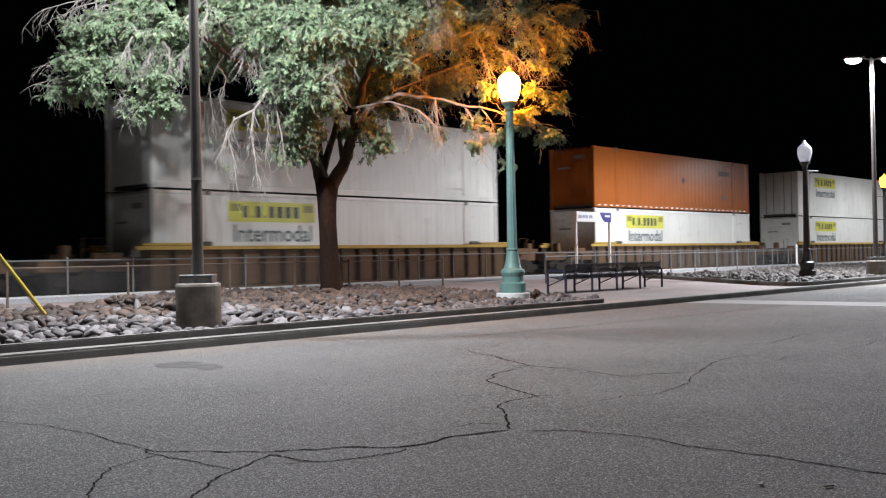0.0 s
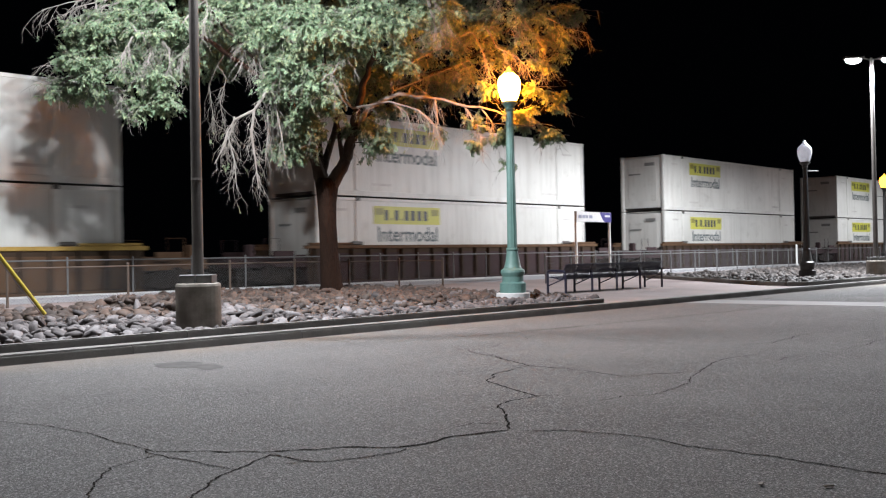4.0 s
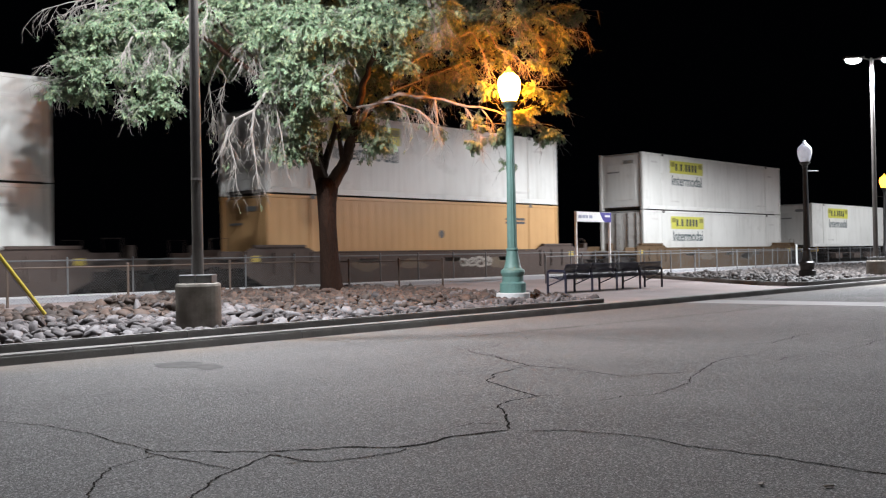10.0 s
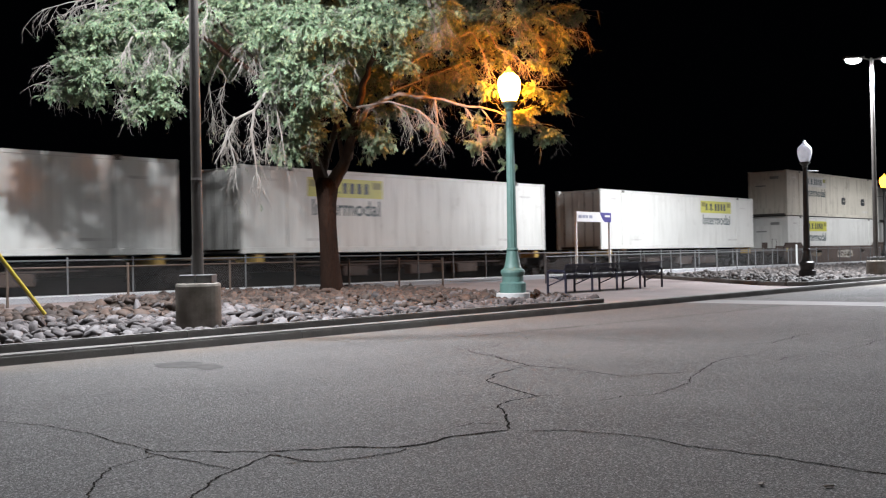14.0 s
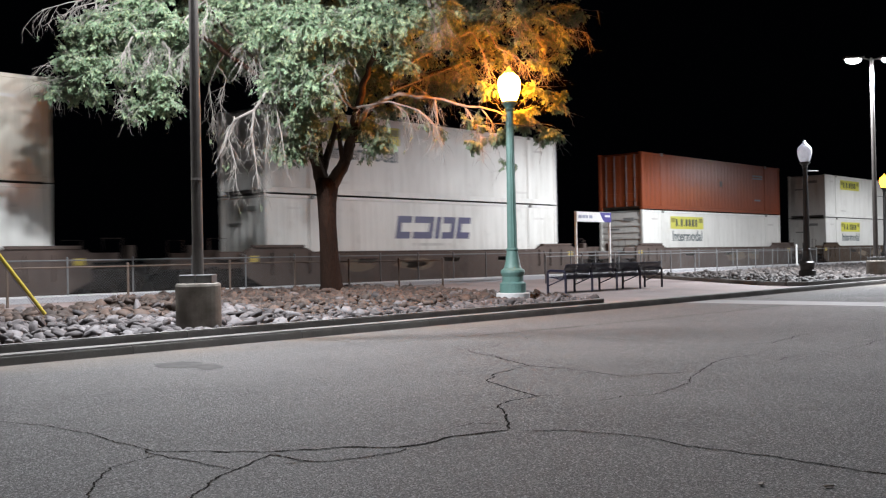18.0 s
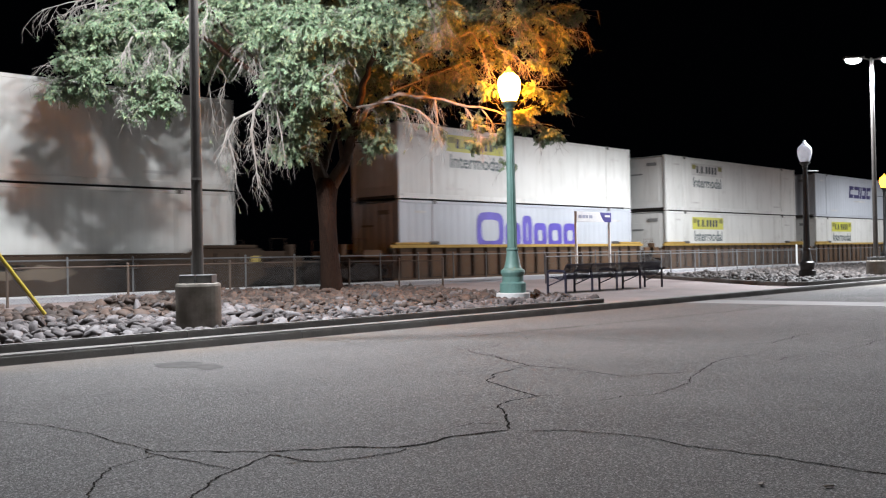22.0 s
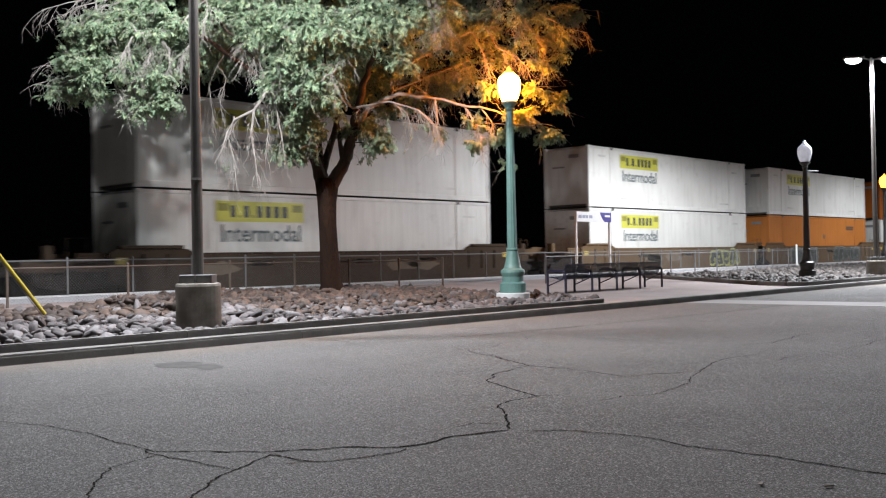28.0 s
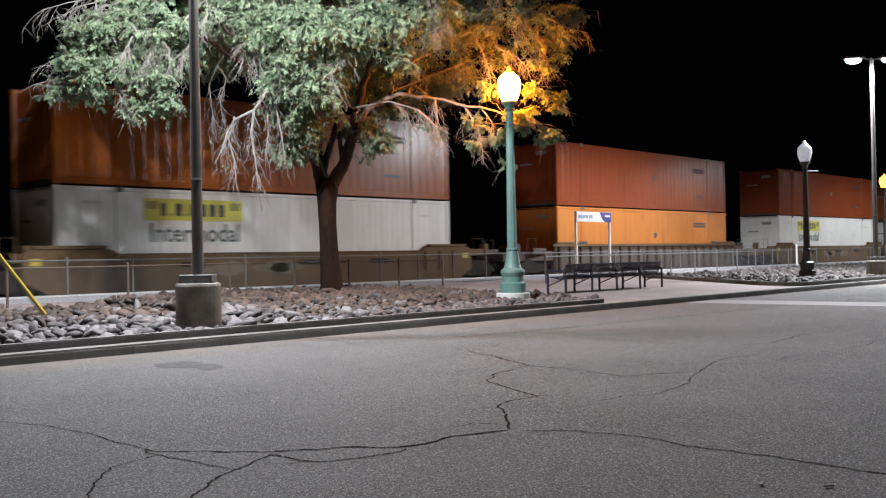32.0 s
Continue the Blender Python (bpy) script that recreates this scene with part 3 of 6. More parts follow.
guy = thing("guy_wire", "yellow plastic guard on a slanting guy wire anchored in stones", "guy wire", pose(7.94, 16.5, 0.28))
d = Vector((-0.87, 0, 1.16)).normalized()
part("wire", tube("wire", [Vector((0, 0, -0.1)), d * 6.0], 0.006, 6), M_WIRE, guy, "thin steel wire")
part("guard", tube("guard", [d * 0.2, d * 2.6], [0.032, 0.032], 10), M_YELLOWPVC, guy, "yellow tubular guard")
part("anchor", lathe([(0.03, -0.12), (0.03, 0.02), (0.015, 0.05)], 8), M_RUSTRAIL, guy)

stake = thing("marker_post", "slim white marker post beside the fence", "marker post", pose(51.6, 21.9, apron_z(21.9)))
part("post", lathe([(0.05, -0.05), (0.05, 1.15), (0.03, 1.2)], 10), M_WHITEPOST, stake)


# ---- station sign and benches ----
def platform_sign(x, y, z):
    root = thing("station_sign", "white and violet station name sign on two thin posts", "sign", pose(x, y, z))
    for px in (-1.16, 1.16):
        part("post", box(px - 0.035, px + 0.035, -0.035, 0.035, -0.05, 2.46), M_WHITEPOST, root)
    part("sign_board", box(-1.2, 1.2, -0.065, -0.037, 2.09, 2.45, 0.006), M_SIGNWHITE, root)
    bm = bmesh.new()
    q = [(0.36, 2.445), (1.19, 2.445), (1.19, 2.095), (0.72, 2.095), (0.56, 2.2)]
    bm.faces.new([bm.verts.new((a, -0.069, b)) for a, b in q])
    bmesh.ops.reverse_faces(bm, faces=bm.faces[:])
    part("blue_field", bm, M_SIGNBLUE, root, "violet-blue field")
    for i, (a, b) in enumerate(((-1.08, -0.86), (-0.82, -0.60), (-0.56, -0.44), (-0.36, -0.14))):
        part("name_bar", box(a, b, -0.070, -0.066, 2.22, 2.33), M_SIGNTEXT, root)
    part("mark_bar", box(0.74, 1.10, -0.075, -0.0705, 2.28, 2.35), M_SIGNWHITE, root)
    return root


sg = platform_sign(30.0, 20.25, apron_z(20.25))
sg.rotation_euler = (0, 0, radians(3))


def bench(name="bench"):
    """Four-seat bench of dark tube and sheet steel; the back stands on its -y side."""
    root = thing(name, "navy-black metal four-seat bench on the paved apron", "bench")
    L, seats = 5.06, 4
    for i in range(seats + 1):
        x = -L / 2 + i * L / seats
        leg = [(x, 0.35, 0), (x, 0.35, 0.54), (x, 0.31, 0.60), (x, 0.22, 0.62), (x, -0.26, 0.60), (x, -0.33, 0.57), (x, -0.35, 0.50), (x, -0.35, 0)]
        part("arm_frame", tube("arm_frame", leg, 0.038, 8), M_BENCH, root)
        part("brace", tube("brace", [(x, -0.34, 0.42), (x, 0.34, 0.20)], 0.018, 6), M_BENCH, root)
    for i in range(seats):
        x0, x1 = -L / 2 + i * L / seats + 0.035, -L / 2 + (i + 1) * L / seats - 0.035
        prof = [(0.30, 0.43), (0.24, 0.445), (0.05, 0.41), (-0.12, 0.385), (-0.20, 0.41), (-0.245, 0.49), (-0.30, 0.68), (-0.345, 0.77), (-0.38, 0.78)]
        for x in (x0, (x0 + x1) / 2, x1):
            part("seat_rib", tube("seat_rib", [(x, y, z) for y, z in prof], 0.013, 6), M_BENCH, root)
        bm = bmesh.new()
        for (ya, za), (yb, zb) in zip(prof, prof[1:]):
            n = max(1, round(math.hypot(yb - ya, zb - za) / 0.032))
            for k in range(n):
                y, z = ya + (yb - ya) * (k + 0.5) / n, za + (zb - za) * (k + 0.5) / n
                add_box(bm, x0, x1, y - 0.012, y + 0.012, z - 0.012, z + 0.012)
        for e in (0, -1):
            add_box(bm, x0, x1, prof[e][0] - 0.018, prof[e][0] + 0.018, prof[e][1] - 0.016, prof[e][1] + 0.016)
        tagged(part("seat", bm, M_BENCH, root, "slatted black metal seat and back"), kind="stuff")
    part("seat_beam", tube("seat_beam", [(-L / 2, -0.05, 0.40), (L / 2, -0.05, 0.40)], 0.028, 8), M_BENCH, root)
    return root


bench().matrix_world = pose(24.5, 16.05, apron_z(16.05)) @ Matrix.Diagonal((1, 0.86, 1, 1))


# ---- train ----
CL, CW, CH = 16.15, 2.6, 2.896
SIDE_Y = 26.25
TRACK_Y = SIDE_Y + CW / 2
STACK_Z = 0.60
MESHES = {}


def shared(key, make, material):
    """A mesh made once for each key and material."""
    k = (key, material.name)
    if k not in MESHES:
        got = make()
        if isinstance(got, bmesh.types.BMesh):
            me = bpy.data.meshes.new(key)
            got.to_mesh(me)
            got.free()
        else:
            me = got.copy()
            me.materials.clear()
        me.materials.append(material)
        MESHES[k] = me
    return MESHES[k]


def side_sheet(sign, pitch, depth):
    """One long corrugated side wall; sign -1 is the side towards the car park."""
    bm = bmesh.new()
    y0 = sign * (CW / 2 - 0.035)
    xs = []
    x = -CL / 2 + 0.16
    while x < CL / 2 - 0.16 - pitch * 0.99:
        xs += [(x, 0), (x + pitch * 0.62, 0), (x + pitch * 0.70, 1), (x + pitch * 0.92, 1)]
        x += pitch
    xs.append((CL / 2 - 0.16, 0))
    lo = [bm.verts.new((a, y0 - sign * depth * b, 0.2)) for a, b in xs]
    hi = [bm.verts.new((a, y0 - sign * depth * b, CH - 0.11)) for a, b in xs]
    for i in range(len(xs) - 1):
        f = (lo[i], lo[i + 1], hi[i + 1], hi[i])
        bm.faces.new(f if sign < 0 else f[::-1])
    return bm


def front_sheet(style):
    """The end wall at -x: horizontal ribs, vertical corrugation or plain."""
    bm = bmesh.new()
    x0 = -CL / 2 + 0.06
    if style == "ribs":
        add_box(bm, x0, x0 + 0.03, -CW / 2 + 0.12, CW / 2 - 0.12, 0.15, CH - 0.1)
    elif style == "corrugated":
        n = 22
        ys = [-CW / 2 + 0.14 + (CW - 0.28) * i / n for i in range(n + 1)]
        lo = [bm.verts.new((x0 + (0.04 if (i // 2) % 2 else 0.0), y, 0.15)) for i, y in enumerate(ys)]
        hi = [bm.verts.new((v.co.x, v.co.y, CH - 0.1)) for v in lo]
        for i in range(n):
            bm.faces.new((lo[i + 1], lo[i], hi[i], hi[i + 1]))
    else:
        add_box(bm, x0, x0 + 0.03, -CW / 2 + 0.12, CW / 2 - 0.12, 0.15, CH - 0.1)
    return bm


def door_leaf(s):
    bm = bmesh.new()
    a, b = (-CW / 2 + 0.13, -0.01) if s < 0 else (0.01, CW / 2 - 0.13)
    add_box(bm, -0.03, 0.03, a, b, 0.16, CH - 0.1, 0.006)
    for i in range(4):
        z = 0.4 + i * 0.6
        add_box(bm, -0.045, -0.03, a + 0.12, b - 0.12, z, z + 0.42, 0.008)
    return bm


def lock_rod():
    me = tube("lock_rod", [(0, 0, 0.15), (0, 0, CH - 0.12)], 0.022, 6)
    return me


def castings(i):
    x = (-1 if i & 1 else 1) * (CL / 2 - 0.09)
    y = (-1 if i & 2 else 1) * (CW / 2 - 0.085)
    z = CH - 0.115 if i & 4 else 0.003
    return box(x - 0.092, x + 0.092, y - 0.089, y + 0.089, z, z + 0.118, 0.012)


def slanted_block(w, height, slant, k):
    """One plain slanted block of a big word mark, open on one side."""
    bm = bmesh.new()
    t = height * 0.30
    q = [(0, 0), (w, 0), (w, t), (t, t), (t, height - t), (w, height - t), (w, height), (0, height)]
    if k % 2:
        q = [(w - a, b) for a, b in q][::-1]
    if w < 0.4:
        q = [(0, 0), (w, 0), (w, height), (0, height)]
    bm.faces.new([bm.verts.new((a + b * slant, -0.004, b)) for a, b in q])
    return bm


def round_bars(widths, heights, gap, t):
    """Plain rounded outlines for a word mark in fat strokes."""
    bm = bmesh.new()
    x = 0.0
    for w, h in zip(widths, heights):
        n = 20
        outer, inner = [], []
        for i in range(n):
            a = 2 * math.pi * i / n
            sx = math.copysign(abs(math.cos(a)) ** 0.5, math.cos(a))
            sz = math.copysign(abs(math.sin(a)) ** 0.5, math.sin(a))
            outer.append(bm.verts.new((x + w / 2 + sx * w / 2, -0.004, h / 2 + sz * h / 2)))
            inner.append(bm.verts.new((x + w / 2 + sx * (w / 2 - t), -0.004, h / 2 + sz * (h / 2 - t))))
        for i in range(n):
            j = (i + 1) % n
            bm.faces.new((outer[i], outer[j], inner[j], inner[i]))
        x += w + gap
    return bm


INTERMODAL = letters("Intermodal", 3.2, 0.56, 0.012)
PAINTS = {"white": (C_WHITE, "white"), "dirty": (C_DIRTY, "stained cream-white"), "grey": (C_GREY, "grey"), "orange": (C_ORANGE, "orange"),
          "rust": (C_RUSTORANGE, "rust-orange"), "amber": (C_AMBER, "tan-orange"), "burnt": (C_BURNT, "burnt-orange")}


def container(paint, mark, end, seat):
    """A 53-foot container, its origin at the middle of its underside."""
    mat, colour = PAINTS[paint]
    ribs = (0.285, 0.0035) if paint in ("white", "dirty") else (0.40, 0.008)
    words = {"sign": "with a yellow sign", "rsign": "with a yellow tail sign", "plate": "with a yellow plate only", "old": "with a faded brown sign", "slant": "with dark slanted word mark", "round": "with big violet word mark", "small": "with small dark print", "dashed": "with reflector dashes along its foot", "faded": "with spray paint"}
    root = thing("shipping_container", "%s steel container %s, %s" % (colour, words[mark], seat), "container", group="containers on the train")
    for s in (-1, 1):
        part("side_wall", shared("side_wall%d" % s, lambda: side_sheet(s, *ribs), mat), mat, root)
        part("bottom_rail", shared("bottom_rail%d" % s, lambda: box(-CL / 2 + 0.18, CL / 2 - 0.18, s * (CW / 2 - 0.06) - 0.05, s * (CW / 2 - 0.06) + 0.05, 0.02, 0.21, 0.008), mat), mat, root)
        part("top_rail", shared("top_rail%d" % s, lambda: box(-CL / 2 + 0.18, CL / 2 - 0.18, s * (CW / 2 - 0.05) - 0.04, s * (CW / 2 - 0.05) + 0.04, CH - 0.12, CH - 0.01, 0.008), mat), mat, root)
        for e in (-1, 1):
            x, y = e * (CL / 2 - 0.085), s * (CW / 2 - 0.075)
            part("corner_post", shared("corner_post%d%d" % (s, e), lambda: box(x - 0.08, x + 0.08, y - 0.07, y + 0.07, 0.12, CH - 0.115, 0.012), mat), mat, root)
            x = e * 6.1
            part("stack_post", shared("stack_post%d%d" % (s, e), lambda: box(x - 0.13, x + 0.13, s * (CW / 2 - 0.035) - 0.028, s * (CW / 2 - 0.035) + 0.022, 0.2, CH - 0.1, 0.01), mat), mat, root)
    part("roof", shared("roof", lambda: box(-CL / 2 + 0.16, CL / 2 - 0.16, -CW / 2 + 0.09, CW / 2 - 0.09, CH - 0.05, CH - 0.02), mat), mat, root)
    part("floor", shared("floor", lambda: box(-CL / 2 + 0.16, CL / 2 - 0.16, -CW / 2 + 0.09, CW / 2 - 0.09, 0.05, 0.15), C_FITTING), C_FITTING, root)
    for i in range(8):
        part("corner_casting", shared("corner_casting%d" % i, lambda: castings(i), mat), mat, root)
    for e in (-1, 1):
        part("stacking_shoe", shared("stacking_shoe%d" % e, lambda: box(e * 6.1 - 0.11, e * 6.1 + 0.11, -CW / 2 - 0.006, -CW / 2 + 0.1, CH - 0.13, CH + 0.03, 0.01), C_FITTING), C_FITTING, root)
    tail = part("end_wall", shared("end_wall_tail", lambda: box(CL / 2 - 0.1, CL / 2 - 0.06, -CW / 2 + 0.12, CW / 2 - 0.12, 0.15, CH - 0.1), mat), mat, root)
    if end == "doors":
        for s in (-1, 1):
            leaf = part("door", shared("door%d" % s, lambda: door_leaf(s), mat), mat, root, "steel door leaf")
            leaf.location = (-CL / 2 + 0.09, 0, 0)
            for k in (0.35, 0.85):
                rod = part("lock_rod", shared("lock_rod", lock_rod, C_FITTING), C_FITTING, leaf)
                rod.location = (-0.06, s * k, 0)
    else:
        part("end_wall", shared("end_wall_" + end, lambda: front_sheet(end), mat), mat, root)
        if end == "ribs":
            for i in range(7):
                rb = part("rib", shared("end_rib", lambda: box(-CL / 2 + 0.025, -CL / 2 + 0.06, -CW / 2 + 0.14, CW / 2 - 0.14, 0, 0.12), mat), mat, root)
                rb.location = (0, 0, 0.45 + i * 0.33)
        elif end == "plain":
            part("end_panel", shared("end_panel", lambda: box(-CL / 2 + 0.045, -CL / 2 + 0.06, -0.85, 0.85, 0.5, 2.3, 0.004), mat), mat, root)
        ck = part("end_print", shared("end_print", lambda: box(-0.003, 0, -0.75, -0.15, 2.35, 2.52), C_MIDGREY), C_MIDGREY, root)
        ck.location = (-CL / 2 + 0.02, 0, 0)
        ck = part("end_print", shared("end_print_b", lambda: box(-0.003, 0, 0.1, 0.8, 1.9, 1.98), C_MIDGREY), C_MIDGREY, root)
        ck.location = (-CL / 2 + 0.02, 0, 0)
    face = -CW / 2 + 0.031
    if mark in ("sign", "rsign", "plate", "faded", "old"):
        x = 1.75 if mark == "rsign" else -5.32
        yellow = C_SIGN if mark not in ("faded", "old") else C_FAINT
        board = part("sign_panel", shared("sign_panel", lambda: box(0, 3.55, -0.004, 0.004, 0, 0.66), yellow), yellow, root, "yellow painted panel")
        board.location = (x, face, 1.95)
        ink = C_BLACK if mark != "faded" else C_TEAL
        bx = 0.56
        for w in (0.19, 0.07, 0.21, 0.07, 0.21, 0.22, 0.22, 0.21):
            bar = part("block", shared("block%.2f" % w, lambda: box(0, w, -0.004, 0, 0, 0.38 if w > 0.1 else 0.08, 0.001), ink), ink, board)
            bar.location = (bx, -0.004, 0.14)
            bx += w + 0.125
        for k in (0.08, 3.05):
            em = part("sign_mark", shared("sign_mark", lambda: box(0, 0.42, -0.003, 0, 0.34, 0.58), C_OLIVE), C_OLIVE, board)
            em.location = (k, -0.005, 0)
        if mark != "plate":
            t = part("lettering", shared("intermodal_lettering", lambda: INTERMODAL, C_TEAL), C_TEAL, root, "slate lettering")
            t.location = (x + 0.2, face, 1.30)
    if mark == "faded":
        for x in (1.7, 5.35):
            t = part("spray_paint", shared("spray_paint", lambda: round_bars((0.42, 0.5, 0.42), (0.7, 0.75, 0.6), -0.42, 0.14), C_BLACK), C_BLACK, root, "dark sprayed scrawl")
            t.location = (x + 0.6, face - 0.002, 0.75)
            t.rotation_euler = (0, radians(-90), 0)
            t.location = (x, face - 0.002, 0.9)
    if mark == "slant":
        wx = -2.1
        for k, w in enumerate((0.78, 1.1, 0.26, 0.72, 0.78)):
            t = part("word_block", shared("slanted_block%d" % k, lambda: slanted_block(w, 0.85, 0.2, k), C_NAVY), C_NAVY, root, "navy slanted block")
            t.location = (wx, face, 1.42)
            wx += w + 0.13
        t = part("under_line", shared("under_line", lambda: box(0, 2.2, -0.003, 0, 0, 0.1), C_FAINT), C_FAINT, root)
        t.location = (-1.2, face, 1.15)
    if mark == "round":
        wx = -3.6
        for k, (w, h) in enumerate(((1.75, 1.5), (1.05, 1.1), (0.7, 1.4), (0.95, 1.1), (1.05, 1.1), (1.05, 1.1))):
            t = part("word_block", shared("round_block%d" % k, lambda: round_bars((w,), (h,), 0, 0.31), C_VIOLET), C_VIOLET, root, "violet rounded block")
            t.location = (wx, face, 1.02)
            wx += w + 0.10
    if mark == "dashed":
        dash = shared("reflector", lambda: box(0, 0.2, -0.004, 0, 0, 0.05), C_DASH)
        for k in range(30):
            t = part("reflector", dash, C_DASH, root)
            t.location = (-7.8 + k * 0.52, -CW / 2 - 0.012, 0.08)
    if mark in ("small", "dashed"):
        for x, z, w in ((4.4, 2.2, 1.3), (4.4, 2.05, 1.3), (4.6, 0.75, 0.8)):
            t = part("print_line", shared("print_line%.1f" % w, lambda: box(0, w, -0.003, 0, 0, 0.1), C_BLACK), C_BLACK, root)
            t.location = (x, face, z)
        t = part("round_mark", shared("round_mark", lambda: lathe([(0.16, 0), (0.16, 0.004)], 16), C_FITTING), C_FITTING, root)
        t.location, t.rotation_euler = (0.4, face + 0.001, 1.6), (radians(90), 0, 0)
    for x, z, w in ((-5.4, 0.42, 1.0), (4.9, 0.42, 1.2), (6.4, 2.25, 0.7), (-7.2, 2.4, 0.6)):
        ink = C_FAINT if paint in ("white", "grey", "dirty") else mat
        t = part("print_line", shared("faint_line%.1f" % w, lambda: box(0, w, -0.003, 0, 0, 0.09), ink), ink, root)
        t.location = (x, face, z)
    return root


def bogie(parent, x):
    """A two-axle freight bogie under a car."""
    for s in (-1, 1):
        bm = bmesh.new()
        prof = [(-1.25, 0.42), (-1.2, 0.62), (-0.6, 0.70), (-0.35, 0.86), (0.35, 0.86), (0.6, 0.70), (1.2, 0.62), (1.25, 0.42), (0.95, 0.36), (0.4, 0.26), (-0.4, 0.26), (-0.95, 0.36)]
        va = [[bm.verts.new((a, s * 1.06 + e, b)) for a, b in prof] for e in (-0.06, 0.06)]
        bm.faces.new(va[0])
        bm.faces.new(va[1][::-1])
        n = len(prof)
        for i in range(n):
            bm.faces.new((va[0][i], va[1][i], va[1][(i + 1) % n], va[0][(i + 1) % n]))
        bmesh.ops.recalc_face_normals(bm, faces=bm.faces[:])
        f = part("side_frame", shared("side_frame%d" % s, lambda: bm, W_DARK), W_DARK, parent)
        f.location = (x, 0, -RAIL_Z + RAIL_Z)
    part("bolster", shared("bolster", lambda: box(-0.2, 0.2, -1.05, 1.05, 0.45, 0.75, 0.02), W_DARK), W_DARK, parent).location = (x, 0, 0)
    for a in (-0.89, 0.89):
        for s in (-1, 1):
            w = part("wheel", shared("wheel", lambda: lathe([(0.42, -0.065), (0.45, -0.05), (0.45, -0.03), (0.42, -0.02), (0.42, 0.05), (0.36, 0.065), (0.12, 0.05), (0.10, 0.08)], 24), W_DARK), W_DARK, parent)
            w.location, w.rotation_euler = (x + a, s * 0.76, 0.42), (radians(90 * s), 0, 0)


def sill_ribbed(s):
    bm = bmesh.new()
    y = s * (CW / 2 + 0.17)
    add_box(bm, -8.6, 8.6, y - 0.012, y + 0.012, 0.22, 1.40)
    return bm


def bay_plate():
    """One pressed panel between two stiffeners of a ribbed car."""
    y = -(CW / 2 + 0.182)
    return box(-0.33, 0.33, y - 0.014, y - 0.001, 0.29, 1.24, 0.01)


smear = random.Random(8)


